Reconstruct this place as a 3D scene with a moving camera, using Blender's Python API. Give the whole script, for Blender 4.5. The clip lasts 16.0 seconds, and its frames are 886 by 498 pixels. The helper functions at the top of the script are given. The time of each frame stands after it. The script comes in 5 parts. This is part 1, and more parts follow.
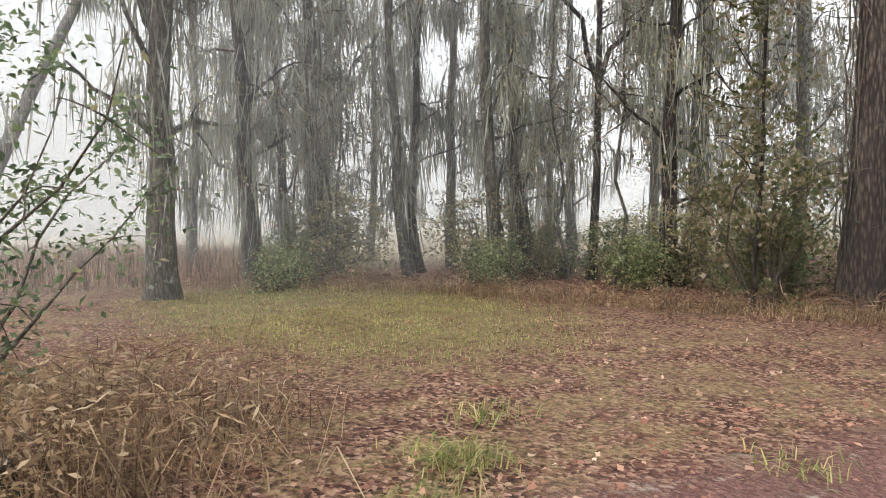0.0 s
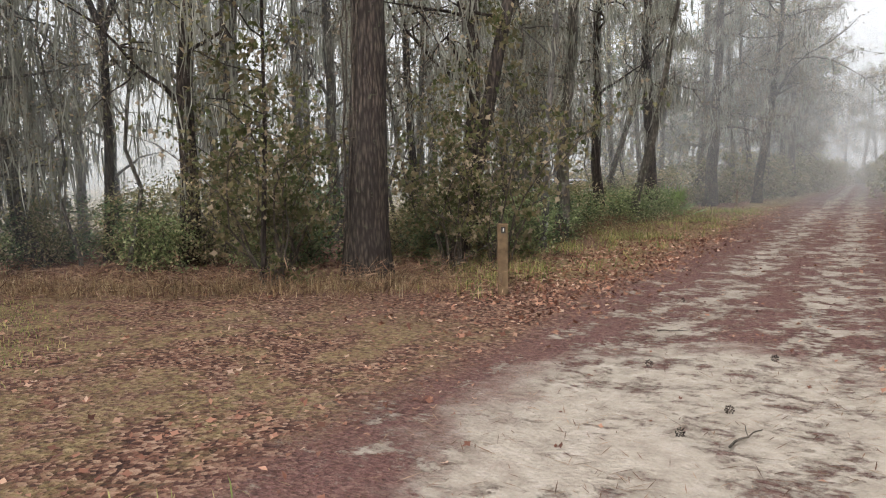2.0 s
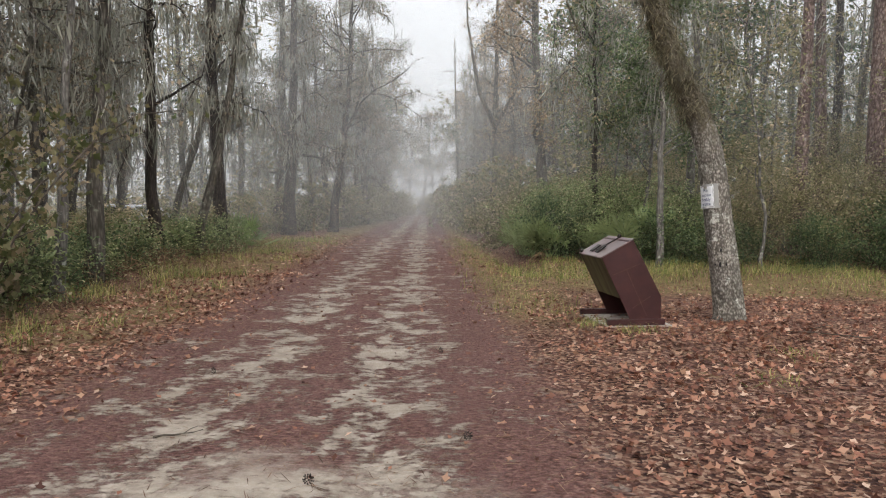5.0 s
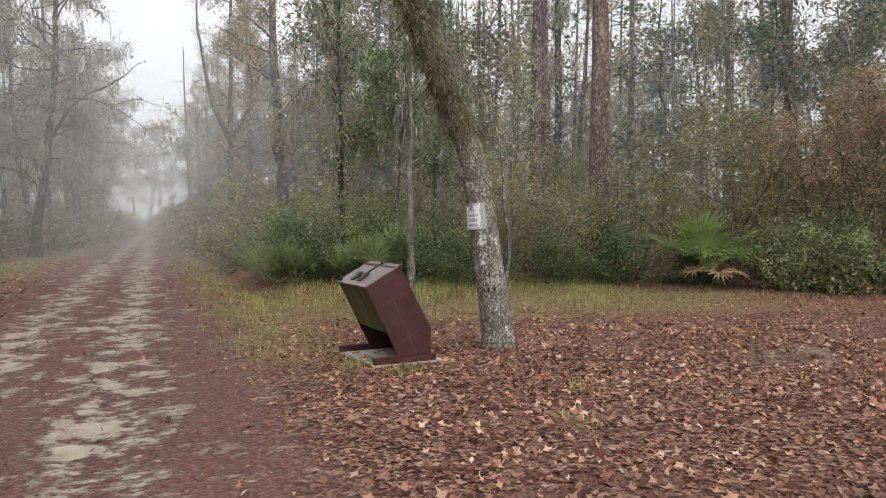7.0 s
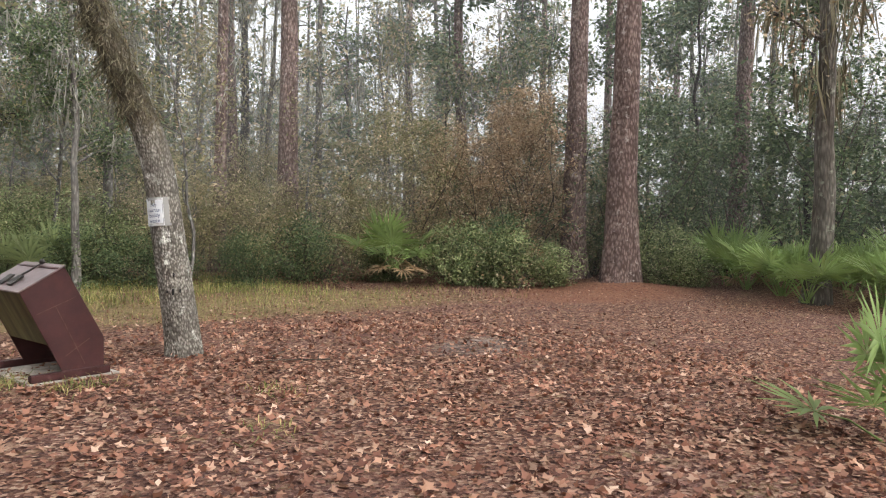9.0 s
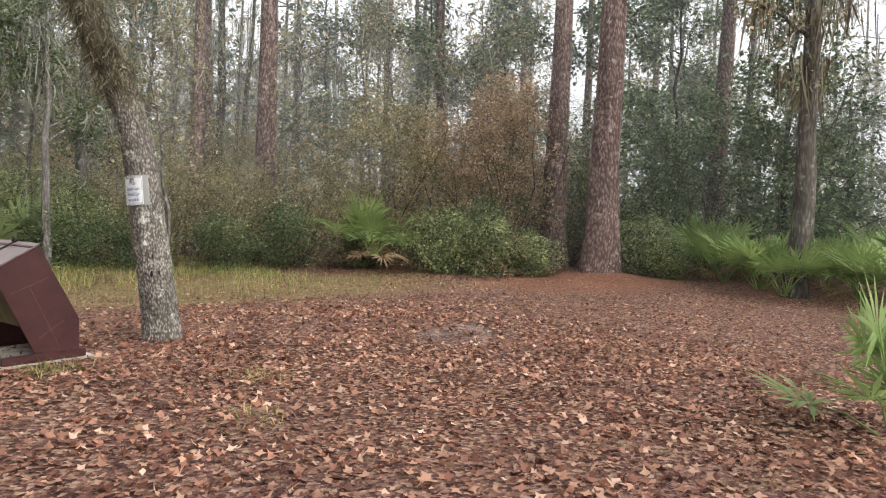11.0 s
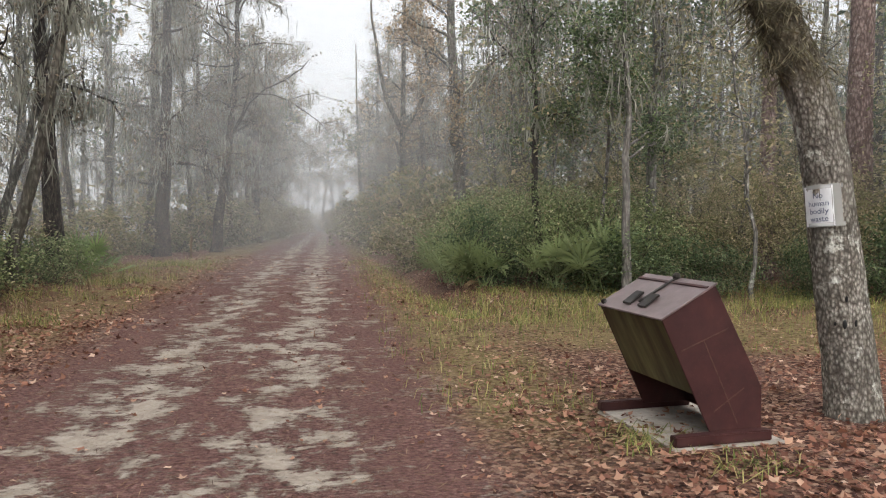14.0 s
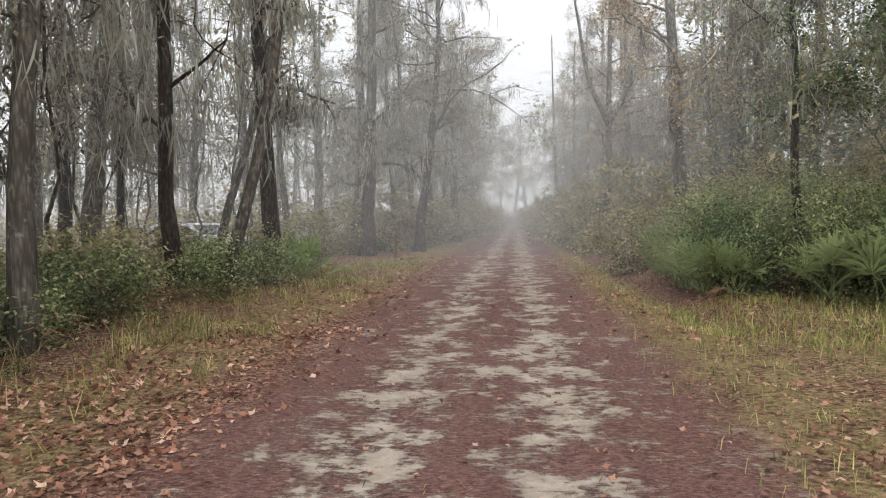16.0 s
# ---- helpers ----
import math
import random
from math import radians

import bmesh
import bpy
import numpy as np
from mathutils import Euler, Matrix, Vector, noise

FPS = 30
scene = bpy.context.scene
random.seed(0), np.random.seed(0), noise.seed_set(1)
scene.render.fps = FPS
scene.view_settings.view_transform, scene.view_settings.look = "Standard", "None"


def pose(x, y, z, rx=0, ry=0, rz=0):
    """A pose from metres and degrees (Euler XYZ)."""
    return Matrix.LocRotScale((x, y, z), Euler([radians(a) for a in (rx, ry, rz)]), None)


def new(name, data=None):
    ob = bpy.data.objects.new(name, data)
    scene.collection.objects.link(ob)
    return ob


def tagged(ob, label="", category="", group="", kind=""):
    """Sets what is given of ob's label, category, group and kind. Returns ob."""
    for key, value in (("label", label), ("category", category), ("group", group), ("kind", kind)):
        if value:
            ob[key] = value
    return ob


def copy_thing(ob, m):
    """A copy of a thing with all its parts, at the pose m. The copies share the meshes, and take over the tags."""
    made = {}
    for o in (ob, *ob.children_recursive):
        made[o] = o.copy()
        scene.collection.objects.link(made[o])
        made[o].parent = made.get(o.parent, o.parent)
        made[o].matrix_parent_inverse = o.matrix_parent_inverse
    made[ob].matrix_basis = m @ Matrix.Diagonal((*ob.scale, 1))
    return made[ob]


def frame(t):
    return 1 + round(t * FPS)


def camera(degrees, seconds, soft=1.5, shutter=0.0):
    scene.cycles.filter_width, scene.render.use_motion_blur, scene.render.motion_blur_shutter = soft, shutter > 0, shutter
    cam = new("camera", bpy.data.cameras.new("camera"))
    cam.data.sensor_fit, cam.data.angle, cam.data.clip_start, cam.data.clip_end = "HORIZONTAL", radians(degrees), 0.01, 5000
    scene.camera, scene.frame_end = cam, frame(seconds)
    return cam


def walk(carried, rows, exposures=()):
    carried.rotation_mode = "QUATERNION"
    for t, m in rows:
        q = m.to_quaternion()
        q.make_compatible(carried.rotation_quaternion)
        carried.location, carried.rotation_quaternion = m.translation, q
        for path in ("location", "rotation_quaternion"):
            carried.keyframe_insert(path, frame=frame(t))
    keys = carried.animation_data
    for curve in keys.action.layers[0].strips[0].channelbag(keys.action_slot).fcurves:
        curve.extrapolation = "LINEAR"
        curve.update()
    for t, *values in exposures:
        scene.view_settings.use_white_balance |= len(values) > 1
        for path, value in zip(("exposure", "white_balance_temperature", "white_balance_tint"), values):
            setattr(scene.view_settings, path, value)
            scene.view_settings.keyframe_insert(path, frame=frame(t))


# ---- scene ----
cam = camera(62.9, 16.0, 1.1)
PATH = [
    (0.0, pose(-0.037, -4.533, 1.397, 87.60, 0.12, 61.81)),
    (0.5, pose(-0.028, -4.133, 1.429, 86.82, 0.79, 53.41)),
    (1.0, pose(-0.072, -3.732, 1.471, 86.10, 1.03, 45.08)),
    (1.5, pose(-0.055, -3.319, 1.502, 84.85, 1.32, 37.43)),
    (2.0, pose(-0.090, -2.865, 1.448, 84.71, 1.12, 29.98)),
    (2.5, pose(-0.090, -2.462, 1.441, 85.04, 0.87, 22.97)),
    (3.0, pose(-0.033, -2.054, 1.444, 85.37, 0.36, 16.99)),
    (3.5, pose(-0.025, -1.638, 1.449, 85.71, 0.17, 11.94)),
    (6.0, pose(-0.043, 0.248, 1.462, 87.02, -0.02, -11.57)),
    (6.5, pose(-0.038, 0.589, 1.469, 87.53, 0.04, -17.15)),
    (7.0, pose(0.039, 0.840, 1.484, 87.95, 0.28, -21.92)),
    (7.5, pose(0.031, 0.981, 1.473, 88.40, 0.65, -28.22)),
    (8.0, pose(0.022, 1.015, 1.472, 88.56, 0.54, -36.16)),
    (8.5, pose(0.056, 1.021, 1.474, 88.62, 0.32, -44.33)),
    (11.0, pose(0.066, 1.241, 1.434, 87.10, -1.79, -48.42)),
    (11.5, pose(0.205, 1.473, 1.438, 86.91, -1.55, -41.71)),
    (12.0, pose(0.189, 1.886, 1.442, 86.38, -1.38, -36.69)),
    (12.5, pose(0.198, 2.346, 1.404, 86.52, -1.04, -30.60)),
    (13.0, pose(0.166, 2.788, 1.427, 86.94, -0.80, -24.00)),
    (13.5, pose(0.063, 3.272, 1.436, 86.96, -0.36, -16.68)),
    (14.0, pose(-0.031, 3.731, 1.452, 87.77, 0.03, -9.37)),
    (14.5, pose(-0.174, 4.162, 1.437, 88.03, 0.27, -3.43)),
    (15.0, pose(-0.335, 4.565, 1.432, 87.78, 0.65, 0.45)),
    (15.5, pose(-0.468, 4.990, 1.460, 87.70, 0.78, 3.68)),
    (16.0, pose(-0.609, 5.361, 1.458, 87.68, 0.83, 5.47)),
]
walk(cam, PATH, ((0, 0.68), (1, 0.58), (2, 0.28), (3.5, 0.12), (6, 0.07), (8.5, 0.44), (11, 0.54), (12.5, 0.44), (13, 0.38), (13.5, 0.2), (14.5, 0.16), (16, 0.28)))

# ---- world and light: a bright overcast, misty morning ----
def make_world():
    w = bpy.data.worlds.new("overcast_sky")
    scene.world = w
    w.use_nodes = True
    nt = w.node_tree
    nt.nodes.clear()
    out = nt.nodes.new("ShaderNodeOutputWorld")
    sky = nt.nodes.new("ShaderNodeTexSky")
    sky.sky_type, sky.sun_disc = "NISHITA", False
    sky.sun_elevation, sky.sun_rotation = radians(34), radians(180)
    sky.air_density, sky.dust_density = 1.0, 6.0
    grey = nt.nodes.new("ShaderNodeHueSaturation")
    grey.inputs["Saturation"].default_value = 0.25
    a = nt.nodes.new("ShaderNodeBackground")
    a.inputs["Strength"].default_value = 0.05
    cloud = nt.nodes.new("ShaderNodeBackground")
    cloud.inputs["Color"].default_value = (0.93, 0.96, 1.0, 1)
    cloud.inputs["Strength"].default_value = SKY_STRENGTH
    add = nt.nodes.new("ShaderNodeAddShader")
    nt.links.new(sky.outputs[0], grey.inputs["Color"])
    nt.links.new(grey.outputs[0], a.inputs["Color"])
    nt.links.new(a.outputs[0], add.inputs[0])
    nt.links.new(cloud.outputs[0], add.inputs[1])
    nt.links.new(add.outputs[0], out.inputs[0])
    sun = bpy.data.lights.new("sun", "SUN")
    sun.energy, sun.angle, sun.color = 1.5, radians(60), (1.0, 0.96, 0.9)
    ob = new("sun", sun)
    ob.matrix_world = pose(0, 0, 30, 56, 0, 0)


SKY_STRENGTH = 1.0
make_world()
scene.cycles.transparent_max_bounces = 24

# ---- materials ----
class Sock:
    """A node socket with arithmetic, so that masks read as formulas."""

    def __init__(self, m, s):
        self.m, self.s = m, s

    def _op(self, op, a, b=None, clamp=False):
        n = self.m.node_tree.nodes.new("ShaderNodeMath")
        n.operation, n.use_clamp = op, clamp
        for i, v in enumerate((a, b)):
            if v is None:
                continue
            if isinstance(v, Sock):
                self.m.node_tree.links.new(v.s, n.inputs[i])
            else:
                n.inputs[i].default_value = v
        return Sock(self.m, n.outputs[0])

    def __add__(self, o): return self._op("ADD", self, o)
    def __sub__(self, o): return self._op("SUBTRACT", self, o)
    def __mul__(self, o): return self._op("MULTIPLY", self, o)
    def __truediv__(self, o): return self._op("DIVIDE", self, o)
    def mabs(self): return self._op("ABSOLUTE", self)
    def top(self, o): return self._op("MAXIMUM", self, o)
    def low(self, o): return self._op("MINIMUM", self, o)

    def step(self, a, b):
        n = self.m.node_tree.nodes.new("ShaderNodeMapRange")
        n.interpolation_type = "SMOOTHSTEP"
        self.m.node_tree.links.new(self.s, n.inputs["Value"])
        n.inputs["From Min"].default_value, n.inputs["From Max"].default_value = min(a, b), max(a, b)
        n.inputs["To Min"].default_value, n.inputs["To Max"].default_value = (0, 1) if a < b else (1, 0)
        return Sock(self.m, n.outputs[0])


def material(name, rough=0.8):
    m = bpy.data.materials.new(name)
    m.use_nodes = True
    b = m.node_tree.nodes["Principled BSDF"]
    b.inputs["Roughness"].default_value = rough
    b.inputs["Specular IOR Level"].default_value = 0.3
    return m, b


def node(m, kind, **inputs):
    n = m.node_tree.nodes.new(kind)
    for k, v in inputs.items():
        key = k.replace("_", " ")
        if isinstance(v, Sock):
            m.node_tree.links.new(v.s, n.inputs[key])
        else:
            n.inputs[key].default_value = v
    return n


def coords(m, stretch=(1, 1, 1), own=False):
    if own:
        c = m.node_tree.nodes.new("ShaderNodeTexCoord").outputs["Object"]
    else:
        c = m.node_tree.nodes.new("ShaderNodeNewGeometry").outputs["Position"]
    mp = m.node_tree.nodes.new("ShaderNodeMapping")
    mp.inputs["Scale"].default_value = stretch
    m.node_tree.links.new(c, mp.inputs[0])
    return Sock(m, mp.outputs[0])


def noise_tex(m, vec, scale, detail=4.0, rough=0.6):
    n = node(m, "ShaderNodeTexNoise", Vector=vec, Scale=scale, Detail=detail, Roughness=rough)
    return Sock(m, n.outputs[0])


def ramp(m, fac, stops):
    n = m.node_tree.nodes.new("ShaderNodeValToRGB")
    m.node_tree.links.new(fac.s, n.inputs[0])
    e = n.color_ramp.elements
    while len(e) < len(stops):
        e.new(0.5)
    for el, (p, c) in zip(e, stops):
        el.position, el.color = p, (*c, 1)
    return Sock(m, n.outputs[0])


def mix(m, fac, a, b):
    n = m.node_tree.nodes.new("ShaderNodeMix")
    n.data_type = "RGBA"
    for i, v in ((0, fac), (6, a), (7, b)):
        if isinstance(v, Sock):
            m.node_tree.links.new(v.s, n.inputs[i])
        elif i:
            n.inputs[i].default_value = (*v, 1)
        else:
            n.inputs[i].default_value = v
    return Sock(m, n.outputs[2])


def bump(m, b, height, strength, dist=0.02):
    n = node(m, "ShaderNodeBump", Height=height, Strength=strength, Distance=dist)
    m.node_tree.links.new(n.outputs[0], b.inputs["Normal"])


def colour(m, b, c):
    m.node_tree.links.new(c.s, b.inputs["Base Color"])


def island(m):
    return Sock(m, m.node_tree.nodes.new("ShaderNodeNewGeometry").outputs["Random Per Island"])


def obj_random(m):
    return Sock(m, m.node_tree.nodes.new("ShaderNodeObjectInfo").outputs["Random"])


def leaf_material(name, stops, glow=0.45, rough=0.55):
    """Leaves: each one its own tint, with some light passing through."""
    m, b = material(name, rough)
    c = ramp(m, island(m), stops)
    p = coords(m)
    patch = noise_tex(m, p, 1.3, 2).step(0.3, 0.7)
    c2 = node(m, "ShaderNodeHueSaturation", Color=c, Value=patch * 0.7 + 1.05)
    col = Sock(m, c2.outputs[0])
    colour(m, b, col)
    t = node(m, "ShaderNodeBsdfTranslucent", Color=col)
    s = m.node_tree.nodes.new("ShaderNodeMixShader")
    s.inputs[0].default_value = glow
    m.node_tree.links.new(b.outputs[0], s.inputs[1])
    m.node_tree.links.new(t.outputs[0], s.inputs[2])
    m.node_tree.links.new(s.outputs[0], m.node_tree.nodes["Material Output"].inputs[0])
    return m


def bark_material(name, dark, light, lichen=None, amount=0.0, scale=1.0, depth=0.03, tall=0.22, mossy=None):
    m, b = material(name, 0.9)
    p = coords(m, (1, 1, tall))
    big = noise_tex(m, p, 9 * scale, 5, 0.65)
    v = node(m, "ShaderNodeTexVoronoi", Vector=p, Scale=26 * scale)
    v.feature = "F1"
    cell = Sock(m, v.outputs["Distance"])
    h = big * 0.6 + cell * 0.7
    c = ramp(m, h, [(0.3, light), (0.75, dark)])
    tone = noise_tex(m, coords(m), 1.7, 3)
    c = mix(m, tone.step(0.35, 0.75) * 0.5, c, tuple(0.6 * k for k in dark))
    if lichen:
        q = noise_tex(m, coords(m), 5.5, 5, 0.7)
        c = mix(m, q.step(0.62 - amount, 0.7 - amount * 0.6), c, lichen)
    if mossy:
        z = Sock(m, node(m, "ShaderNodeSeparateXYZ", Vector=coords(m)).outputs[2])
        grown = (z + (tone - 0.5) * 1.6 + (big - 0.5) * 0.8).step(*mossy)
        c = mix(m, grown * 0.85, c, ramp(m, big, [(0.35, (0.06, 0.05, 0.032)), (0.7, (0.19, 0.165, 0.11))]))
    colour(m, b, c)
    bump(m, b, h, 0.9, depth)
    return m


def ground_material():
    m, b = material("forest_ground", 0.95)
    pos = coords(m)
    xyz = node(m, "ShaderNodeSeparateXYZ", Vector=pos)
    x, y = Sock(m, xyz.outputs[0]), Sock(m, xyz.outputs[1])
    n1 = noise_tex(m, pos, 0.55, 4)
    n2 = noise_tex(m, pos, 2.2, 4)
    n3 = noise_tex(m, pos, 16, 5, 0.7)
    u = x + 0.95 - (y - 6.0) * 0.004
    wob = (n1 - 0.5) * 1.3 + (n2 - 0.5) * 0.8
    # the road's needle bed and the sand that shows through it
    road = ((u + wob * 0.5).mabs()).step(2.25, 1.55)
    blot = noise_tex(m, coords(m, (1.25, 0.95, 1)), 2.1, 8, 0.7)
    track = ((u.mabs() - 0.62).mabs()).step(0.75, 0.0)
    straw = noise_tex(m, coords(m, (1.0, 2.2, 1)), 7, 5, 0.75)
    worn = blot + track * 0.12 + (straw - 0.5) * 0.55 + (n1 - 0.5) * 0.25
    patch_d = ((x + 0.75) * 0.60) * ((x + 0.75) * 0.60) + ((y - 1.4) * 0.44) * ((y - 1.4) * 0.44)
    patch = (patch_d + wob * 1.0).step(1.2, 0.55)
    sand_m = (worn.step(0.54, 0.65) * road * 0.92).top(patch * (blot + straw * 0.55 + (n1 - 0.5) * 0.5).step(0.58, 0.76))
    sand = ramp(m, noise_tex(m, pos, 6, 6, 0.7), [(0.3, (0.31, 0.255, 0.205)), (0.5, (0.43, 0.365, 0.30)), (0.75, (0.55, 0.48, 0.415))])
    needles = ramp(m, noise_tex(m, coords(m, (1, 2.5, 1)), 18, 6, 0.8), [(0.34, (0.05, 0.024, 0.022)), (0.5, (0.175, 0.083, 0.074)), (0.66, (0.36, 0.215, 0.185))])
    # leaf litter
    v = node(m, "ShaderNodeTexVoronoi", Vector=pos, Scale=32.0)
    hue = node(m, "ShaderNodeSeparateXYZ", Vector=Sock(m, v.outputs["Color"]))
    cell = Sock(m, hue.outputs[0])
    litter = ramp(m, cell * 0.65 + n3 * 0.35, [(0.2, (0.045, 0.019, 0.015)), (0.45, (0.135, 0.06, 0.041)), (0.62, (0.25, 0.13, 0.086)), (0.85, (0.46, 0.31, 0.22))])
    litter = mix(m, n1.step(0.4, 0.7) * 0.45, litter, needles)
    # short grass, thin and yellowing
    clear = ((x + 11.5) * 0.2) * ((x + 11.5) * 0.2) + ((y + 0.6) * 0.36) * ((y + 0.6) * 0.36)
    left = (clear + wob * 0.5).step(1.3, 0.5)
    vergel = ((u + 3.3 + wob * 0.5).mabs()).step(1.3, 0.5) * y.step(5.5, 8)
    verger = ((u - 2.5 + wob * 0.4).mabs()).step(0.9, 0.3) * y.step(7, 10)
    back = ((y - 12.4 + wob * 0.8 + (x - 6) * 0.18).mabs()).step(2.2, 0.9) * x.step(1.5, 3.0) * x.step(12, 9)
    far = x.step(-17, -24)
    grass_m = (left.top(vergel).top(verger).top(back) * (n2 * 0.6 + n3 * 0.6).step(0.42, 0.66)).top(far).top(back * n3.step(0.3, 0.55))
    start = x.step(-1.6, -3.4) * y.step(5.0, 2.5) * (n2 * 0.55 + n1 * 0.45).step(0.44, 0.58)
    grass_m = grass_m.top(start * n3.step(0.3, 0.6) * 0.85)
    grass_m = grass_m.top(((n1 * 0.5 + n2 * 0.5).step(0.55, 0.66)) * n3.step(0.4, 0.6) * 0.6)
    grass = ramp(m, n3 * 0.7 + n2 * 0.3, [(0.36, (0.085, 0.072, 0.028)), (0.5, (0.25, 0.205, 0.08)), (0.66, (0.40, 0.315, 0.15))])
    c = mix(m, grass_m * (n3 * 0.8 + 0.25), litter, grass)
    c = mix(m, far * 0.8, c, (0.42, 0.35, 0.24))
    c = mix(m, road.top(patch) * 0.85, c, needles)
    c = mix(m, sand_m, c, sand)
    orange = ((x - 14.0) * (x - 14.0) * 0.12 + (y - 9.6) * (y - 9.6) * 0.2 + wob * 0.6).step(1.2, 0.3)
    c = mix(m, orange * n3.step(0.3, 0.6) * 0.8, c, (0.30, 0.13, 0.075))
    # the ash of an old fire
    ash_d = (x - 6.7) * (x - 6.7) * 0.9 + (y - 6.7) * (y - 6.7) * 2.2
    ash = (ash_d + (n2 - 0.5) * 1.2).step(0.75, 0.2) * n3.step(0.35, 0.6)
    c = mix(m, ash * 0.65, c, ramp(m, n2, [(0.4, (0.06, 0.055, 0.05)), (0.62, (0.33, 0.31, 0.29))]))
    colour(m, b, c)
    h = Sock(m, v.outputs["Distance"]) * 0.5 + n3 * 0.9
    bump(m, b, h * (sand_m * -0.6 + 1.0), 1.0, 0.05)
    return m


GROUND = ground_material()
BARK_MOSSY = bark_material("mossy_grey_bark", (0.085, 0.075, 0.062), (0.25, 0.225, 0.19), (0.27, 0.28, 0.22), 0.05)
BARK_DARK = bark_material("dark_furrowed_bark", (0.036, 0.028, 0.024), (0.14, 0.11, 0.092), (0.11, 0.115, 0.075), 0.02, 1.1)
BARK_PALE = bark_material("pale_lichened_bark", (0.13, 0.12, 0.11), (0.34, 0.32, 0.29), (0.45, 0.46, 0.41), 0.06, 1.2)
BARK_PINE = bark_material("reddish_pine_bark", (0.12, 0.08, 0.07), (0.39, 0.29, 0.26), (0.43, 0.37, 0.34), 0.04, 0.8, 0.05, 0.4)
BARK_SIGN = bark_material("pale_blocky_oak_bark", (0.14, 0.125, 0.105), (0.52, 0.49, 0.43), (0.62, 0.62, 0.56), 0.05, 1.9, 0.03, 0.55, (2.15, 2.6))
MOSS = leaf_material("spanish_moss", [(0.0, (0.15, 0.147, 0.12)), (0.5, (0.24, 0.235, 0.195)), (1.0, (0.34, 0.335, 0.285))], 0.4, 0.9)
MOSS_BROWN = leaf_material("brown_green_moss", [(0.0, (0.06, 0.05, 0.03)), (0.5, (0.12, 0.105, 0.064)), (1.0, (0.20, 0.18, 0.12))], 0.3, 0.9)
LEAF_GREEN = leaf_material("green_shrub_leaves", [(0.0, (0.08, 0.10, 0.046)), (0.5, (0.185, 0.225, 0.105)), (0.85, (0.31, 0.345, 0.17)), (1.0, (0.44, 0.39, 0.25))])
LEAF_DARK = leaf_material("dark_evergreen_leaves", [(0.0, (0.045, 0.068, 0.034)), (0.6, (0.105, 0.145, 0.07)), (0.95, (0.19, 0.23, 0.115)), (1.0, (0.30, 0.26, 0.15))], 0.4, 0.42)
LEAF_OLIVE = leaf_material("olive_brown_leaves", [(0.0, (0.115, 0.115, 0.055)), (0.45, (0.215, 0.205, 0.105)), (0.8, (0.31, 0.26, 0.155)), (1.0, (0.46, 0.36, 0.25))])
LEAF_RUST = leaf_material("rusty_autumn_leaves", [(0.0, (0.14, 0.095, 0.055)), (0.4, (0.27, 0.185, 0.11)), (0.75, (0.38, 0.275, 0.17)), (1.0, (0.48, 0.39, 0.27))])
LEAF_CROWN = leaf_material("thin_autumn_crown_leaves", [(0.0, (0.09, 0.085, 0.055)), (0.5, (0.17, 0.15, 0.105)), (1.0, (0.28, 0.21, 0.155))])
LEAF_FADED = leaf_material("faded_maple_leaves", [(0.0, (0.05, 0.065, 0.022)), (0.45, (0.12, 0.115, 0.05)), (0.8, (0.19, 0.15, 0.09)), (1.0, (0.30, 0.24, 0.17))])
LEAF_PALM = leaf_material("palmetto_fronds", [(0.0, (0.07, 0.105, 0.035)), (0.5, (0.15, 0.215, 0.075)), (0.9, (0.27, 0.33, 0.12)), (1.0, (0.40, 0.34, 0.18))], 0.4, 0.38)
NEEDLES = leaf_material("pine_needles", [(0.0, (0.03, 0.055, 0.028)), (0.6, (0.06, 0.095, 0.045)), (1.0, (0.11, 0.14, 0.07))], 0.3)
LITTER = leaf_material("fallen_oak_leaves", [(0.0, (0.07, 0.026, 0.018)), (0.35, (0.18, 0.077, 0.05)), (0.65, (0.28, 0.14, 0.092)), (0.9, (0.36, 0.215, 0.145)), (1.0, (0.46, 0.33, 0.25))], 0.15, 0.6)
DRY_GRASS = leaf_material("dry_grass", [(0.0, (0.10, 0.06, 0.035)), (0.4, (0.19, 0.125, 0.07)), (0.8, (0.30, 0.215, 0.125)), (1.0, (0.42, 0.33, 0.21))], 0.3, 0.7)
BROWN_STEM = leaf_material("dead_brown_stems", [(0.0, (0.07, 0.04, 0.025)), (0.5, (0.15, 0.085, 0.055)), (1.0, (0.30, 0.20, 0.13))], 0.15, 0.8)
GREEN_GRASS = leaf_material("green_grass", [(0.0, (0.08, 0.115, 0.032)), (0.4, (0.175, 0.195, 0.06)), (0.75, (0.30, 0.275, 0.10)), (1.0, (0.42, 0.345, 0.17))], 0.35, 0.6)
TWIG, _b = material("twig_bark", 0.9)
colour(TWIG, _b, ramp(TWIG, noise_tex(TWIG, coords(TWIG), 14), [(0.3, (0.05, 0.04, 0.032)), (0.7, (0.15, 0.125, 0.10))]))


